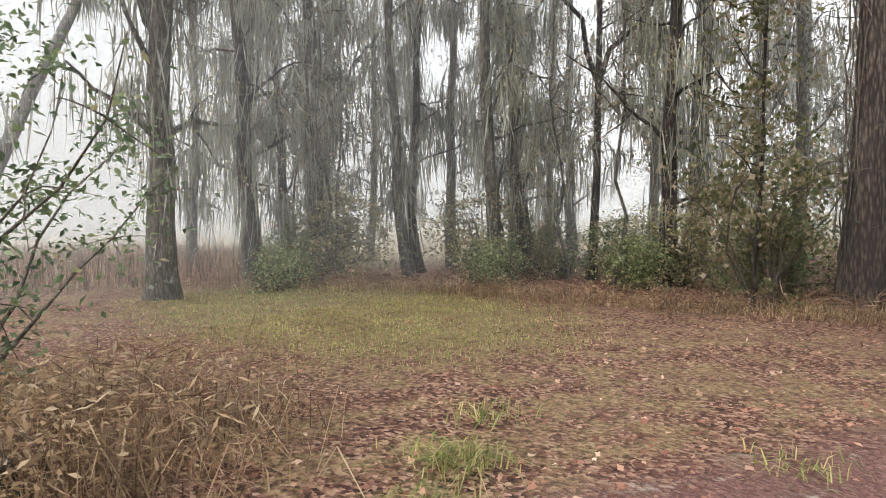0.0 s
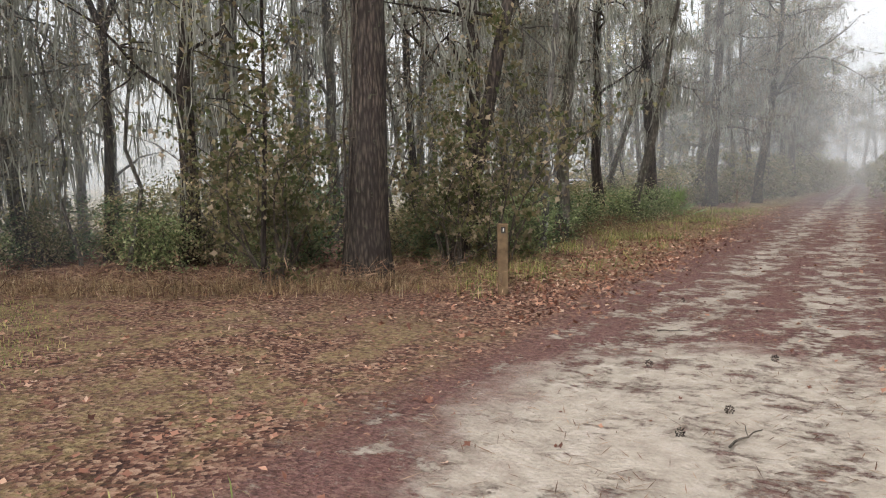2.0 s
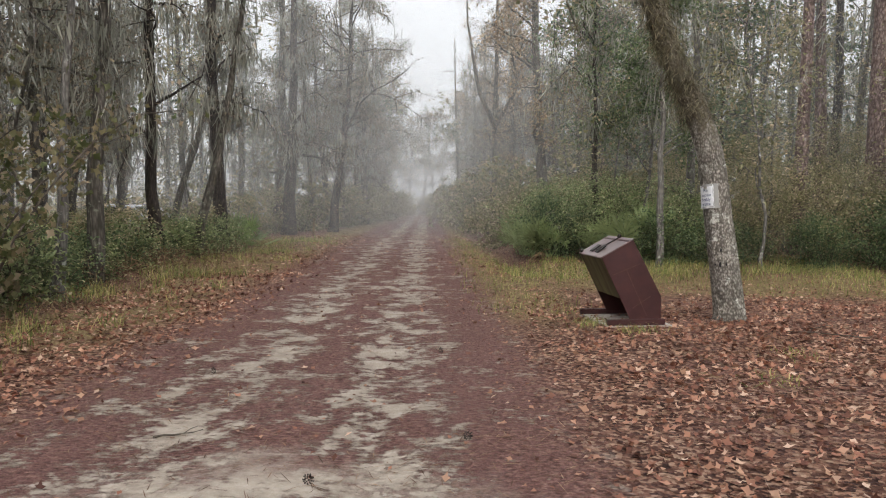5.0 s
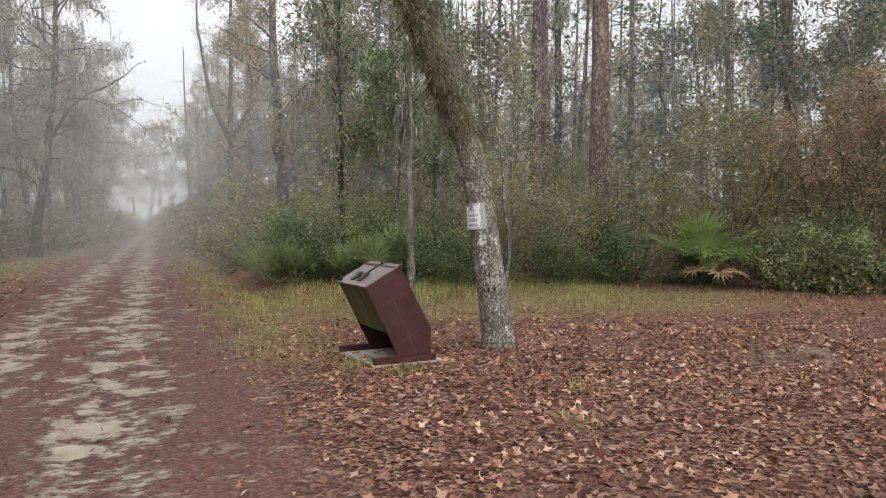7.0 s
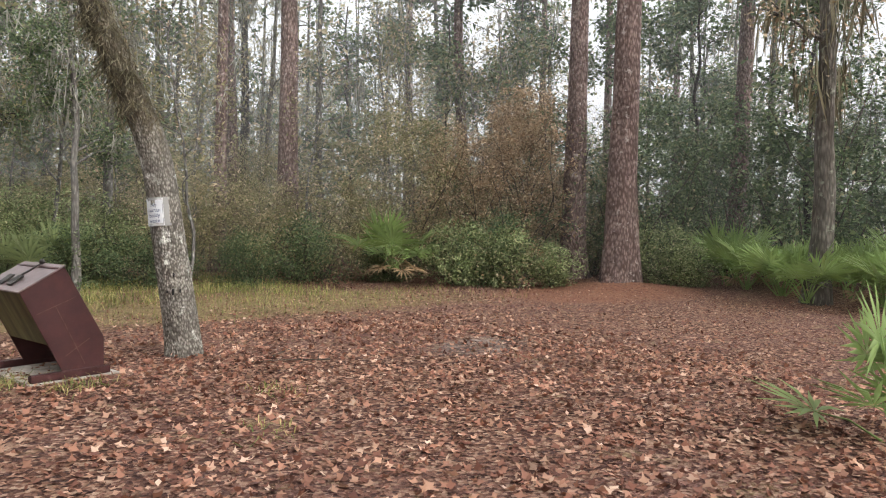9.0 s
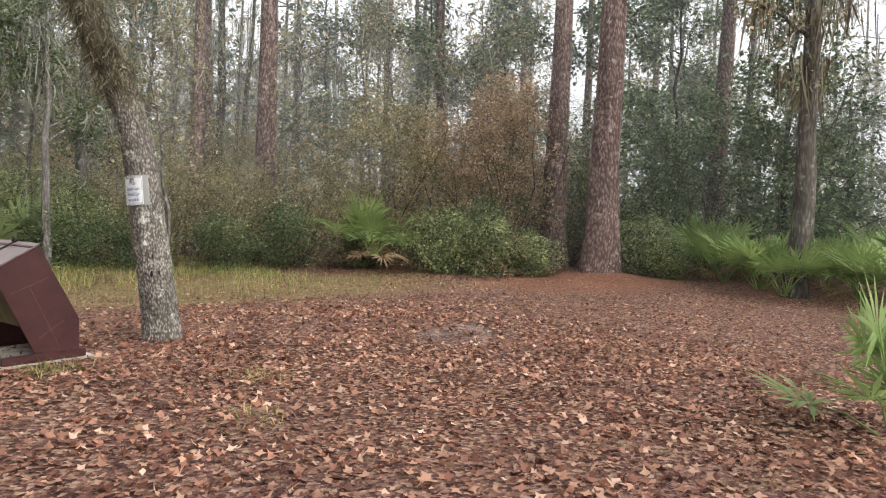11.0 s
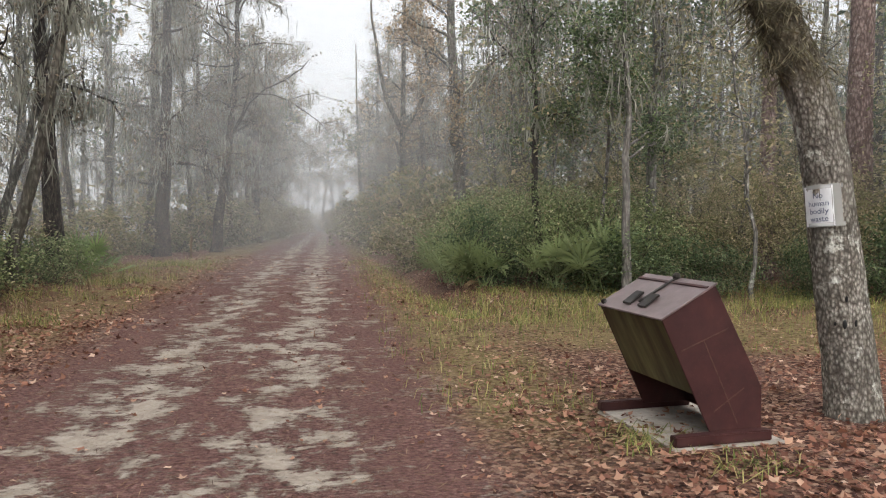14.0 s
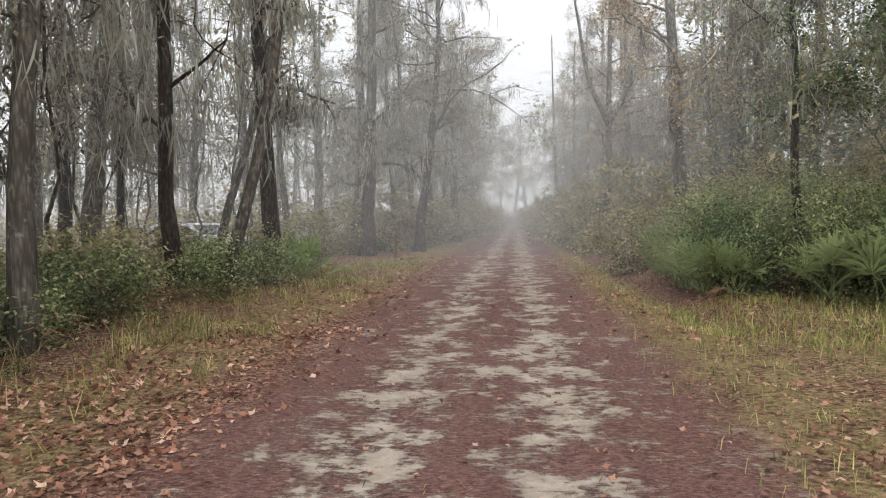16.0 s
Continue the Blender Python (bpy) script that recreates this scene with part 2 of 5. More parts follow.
def mist_material(density, field=False):
    """Thin mist: mostly clear, the rest scatters the daylight to both sides."""
    m = bpy.data.materials.new("thin_mist")
    m.use_nodes = True
    nt = m.node_tree
    nt.nodes.clear()
    out = nt.nodes.new("ShaderNodeOutputMaterial")
    clear = nt.nodes.new("ShaderNodeBsdfTransparent")
    d = nt.nodes.new("ShaderNodeBsdfDiffuse")
    t = nt.nodes.new("ShaderNodeBsdfTranslucent")
    for n in (d, t):
        n.inputs[0].default_value = (0.80, 0.82, 0.84, 1)
    both = nt.nodes.new("ShaderNodeMixShader")
    both.inputs[0].default_value = 0.5
    end = nt.nodes.new("ShaderNodeMixShader")
    drift = noise_tex(m, coords(m, (0.05, 0.05, 0.16)), 1.0, 2)
    up = node(m, "ShaderNodeSeparateXYZ", Vector=coords(m))
    thin = Sock(m, up.outputs[2]).step(18, 4) * 0.6 + 0.4
    # stronger on the left, a haze added to lighten the mossy trees there
    left_veil = Sock(m, up.outputs[0]).step(-5.5, -11.0) * Sock(m, up.outputs[1]).step(16, 7)
    amount = (drift * (density * 0.9) + density * 0.55) * thin * (left_veil if field else left_veil * 1.1 + 1.0)
    nt.links.new(d.outputs[0], both.inputs[1])
    nt.links.new(t.outputs[0], both.inputs[2])
    nt.links.new(amount.s, end.inputs[0])
    nt.links.new(clear.outputs[0], end.inputs[1])
    nt.links.new(both.outputs[0], end.inputs[2])
    nt.links.new(end.outputs[0], out.inputs[0])
    return m


# ---- mesh tools ----
def mesh_np(name, v, f, mat=None, smooth=False):
    """A mesh from an array of vertices and one of triangles."""
    v, f = np.asarray(v, np.float32), np.asarray(f, np.int32)
    me = bpy.data.meshes.new(name)
    me.vertices.add(len(v))
    me.vertices.foreach_set("co", v.ravel())
    me.loops.add(f.size)
    me.loops.foreach_set("vertex_index", f.ravel())
    me.polygons.add(len(f))
    me.polygons.foreach_set("loop_start", np.arange(0, f.size, f.shape[1], dtype=np.int32))
    me.polygons.foreach_set("loop_total", np.full(len(f), f.shape[1], np.int32))
    if smooth:
        me.polygons.foreach_set("use_smooth", np.ones(len(f), bool))
    me.update(calc_edges=True)
    if mat:
        me.materials.append(mat)
    return me


def join(pieces):
    vs, fs, n = [], [], 0
    for v, f in pieces:
        vs.append(v)
        fs.append(f + n)
        n += len(v)
    return np.concatenate(vs), np.concatenate(fs)


def part(name, vf, mat, parent, label="", smooth=False, kind=""):
    ob = new(name, mesh_np(name, vf[0], vf[1], mat, smooth))
    ob.parent = parent
    return tagged(ob, label=label, kind=kind)


def unit(a):
    return a / np.maximum(np.linalg.norm(a, axis=-1, keepdims=True), 1e-9)


def tube(pts, rad, sides=8, rough=0.0, rng=None, flare=0.0):
    """A tapered, slightly uneven tube along points."""
    pts, rad = np.asarray(pts, float), np.asarray(rad, float)
    tan = unit(np.gradient(pts, axis=0))
    ref = np.where(np.abs(tan[:, :1]) > 0.9, [[0, 1.0, 0]], [[1.0, 0, 0]])
    a = unit(np.cross(tan, ref))
    b = np.cross(tan, a)
    th = np.linspace(0, 2 * math.pi, sides, endpoint=False)
    r = np.repeat(rad[:, None], sides, 1)
    if rng is not None and rough:
        lobes = rng.normal(0, rough, sides)
        r = r * (1 + lobes[None] + rng.normal(0, rough * 0.5, r.shape))
    if flare:
        k = np.exp(-np.arange(len(pts)) * 1.1)[:, None]
        r = r * (1 + flare * k * (1 + 0.5 * np.cos(th * 3 + 1)[None]))
    v = pts[:, None] + r[..., None] * (np.cos(th)[None, :, None] * a[:, None] + np.sin(th)[None, :, None] * b[:, None])
    n = len(pts)
    i, j = np.meshgrid(np.arange(n - 1), np.arange(sides), indexing="ij")
    p, q = (i * sides + j).ravel(), (i * sides + (j + 1) % sides).ravel()
    f = np.concatenate([np.stack([p, q, q + sides], 1), np.stack([p, q + sides, p + sides], 1)])
    v = np.concatenate([v.reshape(-1, 3), pts[-1:]])
    top = (n - 1) * sides
    f = np.concatenate([f, np.stack([np.arange(sides) + top, (np.arange(sides) + 1) % sides + top, np.full(sides, len(v) - 1)], 1)])
    return v, f


def leaf_cloud(rng, c, length, width, droop=0.4, flat=0.5):
    """One folded, pointed leaf of two triangles at each point."""
    n = len(c)
    d = rng.normal(0, 1, (n, 3))
    d[:, 2] = d[:, 2] * 0.5 - droop
    d = unit(d)
    up = rng.normal(0, 1, (n, 3)) * (1 - flat) + np.array([0, 0, flat * 2])
    s = unit(np.cross(d, up))
    nor = np.cross(s, d)
    ln = (length * rng.uniform(0.6, 1.3, n))[:, None]
    wd = (width * rng.uniform(0.6, 1.3, n))[:, None]
    mid = c + d * ln * 0.45 + nor * wd * 0.22
    v = np.stack([c, mid + s * wd * 0.5, c + d * ln, mid - s * wd * 0.5], 1).reshape(-1, 3)
    k = np.arange(n) * 4
    f = np.concatenate([np.stack([k, k + 1, k + 2], 1), np.stack([k, k + 2, k + 3], 1)])
    return v, f


def lobed_leaf(rng, c, size, tilt=0.25, hang=False):
    """A lobed, slightly curled leaf of eight triangles at each point."""
    n = len(c)
    th0 = rng.uniform(0, 6.283, n)
    out = np.array([1.0, 0.42, 0.86, 0.45, 0.7, 0.5, 0.86, 0.42])
    ang = np.linspace(0, 2 * math.pi, 8, endpoint=False)
    sz = size * rng.uniform(0.55, 1.25, n)
    nor = rng.normal(0, tilt, (n, 3)) + [0, 0, 1.0]
    if hang:
        nor = rng.normal(0, 1, (n, 3)) + [0, 0, 0.5]
    nor = unit(nor)
    a = unit(np.cross(nor, np.stack([np.cos(th0), np.sin(th0), 0.1 * th0], 1)))
    b = np.cross(nor, a)
    r = out[None] * sz[:, None] * rng.uniform(0.85, 1.15, (n, 8)) * 0.5
    curl = rng.uniform(-0.1, 0.32, (n, 1)) * r * (out[None] > 0.6)
    ring = c[:, None] + (r * np.cos(ang))[..., None] * a[:, None] * 1.25 + (r * np.sin(ang))[..., None] * b[:, None] + curl[..., None] * nor[:, None]
    v = np.concatenate([c[:, None], ring], 1).reshape(-1, 3)
    k = np.arange(n)[:, None] * 9
    j = np.arange(8)[None]
    f = np.stack([np.broadcast_to(k, (n, 8)), k + 1 + j, k + 1 + (j + 1) % 8], 2).reshape(-1, 3)
    return v, f


def strands(rng, anchors, length, width, per=10, spread=0.12):
    """Hanging moss: clumps of thin tapering ribbons under each anchor."""
    a = np.repeat(anchors, per, 0)
    n = len(a)
    clump = np.repeat(rng.uniform(0.35, 1.0, len(anchors)), per)
    a = a + rng.normal(0, spread, (n, 3)) * [1, 1, 0.3]
    ln = length * clump * rng.uniform(0.45, 1.15, n)
    th = rng.uniform(0, math.pi, n)
    side = np.stack([np.cos(th), np.sin(th), np.zeros(n)], 1)
    sway = rng.normal(0, 0.09, (n, 2, 3)) * [1, 1, 0]
    w = width * rng.uniform(0.5, 1.3, n)
    rows = []
    for t, k in ((0, 0.5), (0.35, 1.0), (0.7, 0.65)):
        c = a - np.stack([0 * ln, 0 * ln, ln * t], 1) + sway[:, 0] * t + sway[:, 1] * (t * t)
        rows += [c - side * (w * k)[:, None] * 0.5, c + side * (w * k)[:, None] * 0.5]
    rows.append(a - np.stack([0 * ln, 0 * ln, ln], 1) + sway[:, 0] + sway[:, 1])
    v = np.stack(rows, 1).reshape(-1, 3)
    k = np.arange(n) * 7
    f = np.concatenate([np.stack([k + p, k + q, k + r], 1) for p, q, r in ((0, 1, 3), (0, 3, 2), (2, 3, 5), (2, 5, 4), (4, 5, 6))])
    return v, f


def blades(rng, c, height, width, lean=0.35):
    """Grass: bent blades of three triangles."""
    n = len(c)
    th = rng.uniform(0, 6.283, n)
    d = np.stack([np.cos(th), np.sin(th), 0 * th], 1)
    s = np.stack([-np.sin(th), np.cos(th), 0 * th], 1)
    h = (height * rng.uniform(0.4, 1.25, n))[:, None]
    w = (width * rng.uniform(0.6, 1.3, n))[:, None] * 0.5
    ln = np.abs(rng.normal(0, 0.6, n))[:, None] * lean
    up = np.array([0, 0, 1.0])
    m1 = c + up * h * 0.55 + d * h * ln * 0.45
    tip = c + up * h * (1 - ln * 0.45) + d * h * ln * 1.5
    v = np.stack([c - s * w, c + s * w, m1 + s * w * 0.8, m1 - s * w * 0.8, tip], 1).reshape(-1, 3)
    k = np.arange(n) * 5
    f = np.concatenate([np.stack([k + p, k + q, k + r], 1) for p, q, r in ((0, 1, 2), (0, 2, 3), (3, 2, 4))])
    return v, f


def fractal(x, y):
    """A cheap smooth unevenness, in -1 to 1."""
    return (np.sin(x * 0.9 + 1.3 * np.sin(y * 0.5)) + np.sin(y * 1.1 + 1.7 * np.sin(x * 0.6 + 2)) + 0.6 * np.sin(x * 2.7 + y * 1.9) + 0.5 * np.sin(x * 1.7 - y * 3.1)) / 3.1


def smooth(a, b, x):
    t = np.clip((x - a) / (b - a), 0, 1)
    return t * t * (3 - 2 * t)


def road_u(x, y):
    return x + 0.95 - (y - 6.0) * 0.004


def gz(x, y):
    """The height of the ground."""
    x, y = np.asarray(x, float), np.asarray(y, float)
    u = road_u(x, y)
    off = smooth(1.6, 3.5, np.abs(u))
    z = fractal(x, y) * (0.012 + 0.035 * off)
    z = z - 0.02 * np.exp(-((np.abs(u) - 0.65) / 0.3) ** 2)
    ditch = np.exp(-((u - 3.2) / 0.55) ** 2) * smooth(13, 17, y) * smooth(60, 45, y)
    z = z - 0.28 * ditch
    z = z + 0.16 * np.exp(-(((x - 15.3) / 1.1) ** 2 + ((y - 9.7) / 1.1) ** 2))
    return z


def build_ground():
    near_x = np.arange(-24, 26.01, 0.3)
    near_y = np.arange(-9, 45.01, 0.3)
    far = np.array([2, 5, 10, 18, 30, 50, 90, 180, 400, 1200])
    xs = np.concatenate([near_x[0] - far[::-1], near_x, near_x[-1] + far])
    ys = np.concatenate([near_y[0] - far[::-1], near_y, near_y[-1] + far])
    gx, gy = np.meshgrid(xs, ys, indexing="ij")
    v = np.stack([gx, gy, gz(gx, gy)], 2).reshape(-1, 3)
    i, j = np.meshgrid(np.arange(len(xs) - 1), np.arange(len(ys) - 1), indexing="ij")
    p = (i * len(ys) + j).ravel()
    f = np.stack([p, p + len(ys), p + len(ys) + 1, p + 1], 1)
    ob = new("ground", mesh_np("ground", v, f, GROUND, True))
    tagged(ob, "sandy forest track and clearing strewn with brown leaves", "ground", kind="structure")


def build_mist():
    """Banks of mist round the clearing, each a tall thin veil that thickens with distance."""
    # upright sheets added in place of haze; each lightens what stands behind it
    for r, dens in ((11.8, 0.07), (14.5, 0.075), (17, 0.035), (21, 0.06), (26, 0.07), (31.5, 0.085), (38, 0.095), (46, 0.11), (56, 0.13), (70, 0.16), (88, 0.22), (108, 0.35)):
        th = np.linspace(0, 2 * math.pi, 97)[:-1]
        rr = r * (1 + 0.04 * np.sin(th * 5 + r))
        v = np.concatenate([np.stack([rr * np.cos(th), 3 + rr * np.sin(th), np.full(96, z)], 1) for z in (-0.6, 34.0)])
        k = np.arange(96)
        f = np.stack([k, (k + 1) % 96, (k + 1) % 96 + 96, k + 96], 1)
        ob = new("mist_bank", mesh_np("mist_bank", v, f, mist_material(dens, r < 16), True))
        tagged(ob, "pale grey drifting morning mist between the trees", "mist", "mist round the clearing", "stuff")


build_ground()
build_mist()

# ---- vegetation ----
def limb(rng, start, direction, length, r0, sag=0.15, n=7, sides=5):
    """A branch that wanders and sags; gives its tube and its points."""
    d = unit(np.asarray(direction, float))
    pts, p = [np.asarray(start, float)], np.asarray(start, float)
    for _ in range(n - 1):
        d = unit(d + rng.normal(0, 0.22, 3) + [0, 0, -sag * 0.25])
        p = p + d * length / (n - 1)
        pts.append(p)
    pts = np.array(pts)
    return tube(pts, np.linspace(r0, r0 * 0.22, n), sides, 0.06, rng), pts


def trunk_path(rng, h, lx, ly, wander, n=12):
    z = np.linspace(0, 1, n) ** 1.25 * h
    w = np.cumsum(rng.normal(0, wander, (n, 2)), 0)
    w -= w[0]
    ease = z if h < 9 else np.where(z < 8, z, 8 + (z - 8) * 0.35)
    return np.stack([lx * ease + w[:, 0], ly * ease + w[:, 1], z - 0.15], 1)


def tree(name, label, x, y, d, lx, ly, h=15.0, bark=None, moss=60, moss_len=1.3, moss_from=2.0, leaves=1500, leaf_mat=None,
         leaf=0.09, limbs=9, limb_from=3.0, limb_len=3.0, wander=0.05, seed=1, sides=12, fork=0.0, group="", moss_mat=None):
    """A standing tree: trunk with limbs, a thin crown, and hanging moss."""
    rng = np.random.default_rng(seed)
    root = new(name)
    root.location = (x, y, float(gz(x, y)))
    tagged(root, label, "tree", group)
    path = trunk_path(rng, h, lx, ly, wander)
    k = path[:, 2] / h
    pieces = [tube(path, d / 2 * (1 - 0.72 * np.clip(k, 0, 1) ** 0.9), sides, 0.05, rng, 0.45)]
    spots = []
    if fork:
        i = int(np.searchsorted(path[:, 2], fork))
        for sgn in (-1, 1):
            t, pts = limb(rng, path[i], (0.35 * sgn, 0.3 * sgn, 1.0), h * 0.5, d * 0.33, -0.1, 9, 7)
            pieces.append(t)
            spots.append(pts[2:])
    for i in range(limbs):
        z = limb_from + (h * 0.93 - limb_from) * (i + rng.uniform(0, 0.9)) / limbs
        p = np.array([np.interp(z, path[:, 2], path[:, c]) for c in (0, 1)] + [z])
        a = rng.uniform(0, 6.283)
        ln = limb_len * rng.uniform(0.5, 1.2) * (1 - 0.45 * z / h)
        t, pts = limb(rng, p, (math.cos(a), math.sin(a), rng.uniform(0.2, 1.3)), ln, max(d * 0.16 * (1 - 0.5 * z / h), 0.015), 0.3)
        pieces.append(t)
        spots.append(pts[2:])
        for _ in range(3):
            q = pts[rng.integers(2, 6)]
            t, pt = limb(rng, q, rng.normal(0, 1, 3) + [0, 0, 0.2], ln * 0.45, d * 0.045 + 0.006, 0.5, 5, 4)
            pieces.append(t)
            spots.append(pt[1:])
    part("trunk", join(pieces), bark or BARK_MOSSY, root, smooth=True)
    spots = np.concatenate(spots) if spots else path[6:]
    if leaves:
        w = rng.uniform(0, 1, len(spots)) ** 4
        c = spots[rng.choice(len(spots), leaves, p=w / w.sum())] + rng.normal(0, 0.24, (leaves, 3))
        part("crown", leaf_cloud(rng, c, leaf, leaf * 0.55), leaf_mat or LEAF_CROWN, root, kind="stuff")
    if moss:
        low = spots[spots[:, 2] > moss_from]
        low = low if len(low) else spots
        moss = int(moss * 1.5)
        a = low[rng.integers(0, len(low), moss)] + rng.normal(0, 0.15, (moss, 3))
        along = path[(path[:, 2] > moss_from)]
        b = along[rng.integers(0, len(along), moss // 5)] + rng.normal(0, d * 0.45, (moss // 5, 3))
        part("hanging_moss", strands(rng, np.concatenate([a, b]), moss_len * 0.62, 0.034, 8, 0.14), moss_mat or MOSS, root, "grey-green hanging moss", kind="stuff")
    return root


BELT = [(-16.1, -0.7, 0.37, -0.04, -0.03), (-16.1, 0.8, 0.39, -0.02, -0.02), (-15.4, 2.8, 0.25, -0.04, -0.06), (-17.0, 3.9, 0.24, 0, 0.01),
        (-13.4, 4.0, 0.31, -0.02, -0.02), (-13.6, 5.2, 0.31, -0.08, -0.14), (-10.7, 6.1, 0.32, -0.01, 0),
        (-20.9, -1.2, 0.28, 0.01, 0.04), (-12.2, 8.7, 0.5, 0.01, 0.03), (-19.7, 1.1, 0.25, -0.03, -0.02), (-22.3, 4.7, 0.28, -0.02, -0.02),
        (-18.4, 5.6, 0.29, -0.02, -0.01), (-24.0, 14.3, 0.42, -0.01, 0.01), (-16.9, 19.0, 0.45, 0, 0.02)]
ROAD_LEFT = [(-6.8, 9.8, 0.35, 0, 0), (-6.1, 12.9, 0.28, 0.06, 0.02), (-6.3, 22.3, 0.42, 0, 0), (-7.7, 38.5, 0.6, 0, 0), (-10.0, 12.8, 0.22, -0.01, -0.01),
             (-8.0, 14.8, 0.21, -0.01, 0), (-6.9, 18.5, 0.31, -0.01, -0.01),
             (-15.1, 26.0, 0.6, -0.02, 0), (-13.0, 24.2, 0.37, 0.01, 0), (-11.8, 23.3, 0.55, 0.10, 0.01), (-11.5, 24.4, 0.23, 0.03, 0),
             (-11.2, 26.4, 0.31, 0.02, 0), (-6.7, 35.6, 0.6, 0.04, 0), (-6.4, 40.9, 0.28, -0.02, 0), (-4.4, 53, 0.6, -0.01, 0), (-11.4, 44.5, 0.44, 0, 0), (-18.3, 43.8, 0.44, 0.04, 0), (-5.6, 47, 0.4, 0.03, 0), (-5.0, 61, 0.5, 0.03, 0)]
ROAD_RIGHT = [(5.1, 30.0, 0.51, -0.05, 0), (7.1, 28.2, 0.45, -0.02, 0), (5.6, 56.0, 0.49, -0.01, 0), (6.0, 46.2, 0.44, -0.02, 0), (9.5, 40.5, 0.53, 0.01, 0), (10.1, 32.5, 0.45, 0.04, 0), (6.0, 49.5, 0.4, -0.01, 0), (5.2, 62, 0.45, 0, 0), (5.0, 70, 0.5, 0, 0), (4.6, 80, 0.5, 0, 0), (4.4, 92, 0.5, 0, 0)]
PINES = [(10.7, 20.2, 0.39, 0.03, 0), (12.0, 18.6, 0.62, 0, 0), (13.8, 24.4, 0.42, -0.02, 0.01), (21.7, 20.1, 0.41, -0.07, 0.03), (25.2, 27.3, 0.42, 0, 0),
         (17.1, 12.3, 0.66, 0.02, 0), (15.3, 9.8, 0.70, 0.02, -0.01), (23.4, 10.3, 0.61, 0.02, -0.02), (32.6, 16.8, 0.42, -0.01, 0), (19.5, 18.4, 0.45, -0.03, 0.03),
         (24.8, 27.1, 0.42, 0.01, 0), (26.6, 17.0, 0.42, 0.01, 0), (26.3, 20.1, 0.40, 0.01, 0)]


def place(x, y, s=1.0, turn=0.0, sz=None):
    return pose(x, y, float(gz(x, y)), 0, 0, turn) @ Matrix.Diagonal((s, s, sz or s, 1))


def build_trees():
    MT = "tall grey-barked tree draped in hanging grey moss"
    # the big forked oak at the clearing's far corner
    tree("live_oak", "big dark oak with low limbs and long hanging moss", -13.7, -2.9, 0.5, 0.02, 0.05, 13, BARK_MOSSY, 230, 2.2, 1.6, 2200, LEAF_OLIVE, 0.08, 16, 2.2, 3.4, 0.07, 11, 14, 4.3)
    tree("leaning_tree", "pale bare tree leaning out over the field edge", -16.4, -6.5, 0.34, 0.22, 0.42, 8.5, BARK_PALE, 34, 1.2, 4.6, 0, None, 0.08, 5, 4.8, 2.4, 0.03, 12)
    tree("forked_tree", "slender dark forked tree hung with moss", -12.7, 6.0, 0.21, 0, 0.01, 12, BARK_DARK, 60, 1.3, 3.0, 500, LEAF_CROWN, 0.08, 6, 4.6, 2.4, 0.03, 13, 10, 4.1)
    tree("thin_sapling", "thin pale sapling at the edge of the wood", -15.5, 1.1, 0.09, 0.01, 0.01, 6.5, BARK_PALE, 0, 1, 2, 260, LEAF_OLIVE, 0.08, 5, 3, 1.2, 0.03, 14, 8)
    for i, (x, y, d, lx, ly) in enumerate(BELT):
        near = i < 7
        tree("mossy_tree", MT, x, y, d, lx, ly, 14 + (i * 37 % 5), BARK_MOSSY if i % 3 else BARK_DARK, 135 if near else 100, 2.0, 1.5, 2900, LEAF_CROWN if i % 2 else LEAF_OLIVE, 0.085, 15, 1.5, 2.7, 0.07, 20 + i, group="mossy trees beside the clearing")
    tree("vine_clad_tree", "thick dark tree trunk wrapped in dead vines", -6.4, 5.8, 0.57, 0, 0.01, 16, BARK_DARK, 30, 1.0, 5, 300, LEAF_CROWN, 0.09, 7, 5.5, 2.2, 0.03, 50, 16)
    tree("leaning_dark_tree", "dark leaning tree at the corner of the wood", -5.9, 7.5, 0.27, 0.20, 0.10, 13, BARK_DARK, 30, 1.0, 4, 500, LEAF_OLIVE, 0.09, 7, 3.5, 2.0, 0.04, 51)
    tree("pale_tree", "pale lichened tree leaning over the verge", -5.7, 10.8, 0.2, 0.05, 0.02, 8, BARK_PALE, 16, 0.9, 3, 300, LEAF_CROWN, 0.09, 6, 3, 1.6, 0.05, 52)
    tree("leaning_tree", "slanting mossy tree propped against its neighbour", -6.1, 18.8, 0.24, 0.17, 0.06, 10, BARK_MOSSY, 40, 1.2, 3, 200, LEAF_CROWN, 0.09, 6, 3.5, 2, 0.05, 53)
    tree("leaning_tree", "slanting mossy tree propped against its neighbour", -9.0, 24.6, 0.27, 0.27, 0.03, 10, BARK_MOSSY, 40, 1.2, 3, 200, LEAF_CROWN, 0.09, 6, 3.5, 2, 0.05, 54)
    side = tree("roadside_tree", "dark leaning roadside tree in thin mist", -4.8, 37.7, 0.43, 0.10, 0, 14, BARK_DARK, 90, 1.6, 4, 9000, LEAF_CROWN, 0.14, 22, 3.6, 6.6, 0.06, 55)
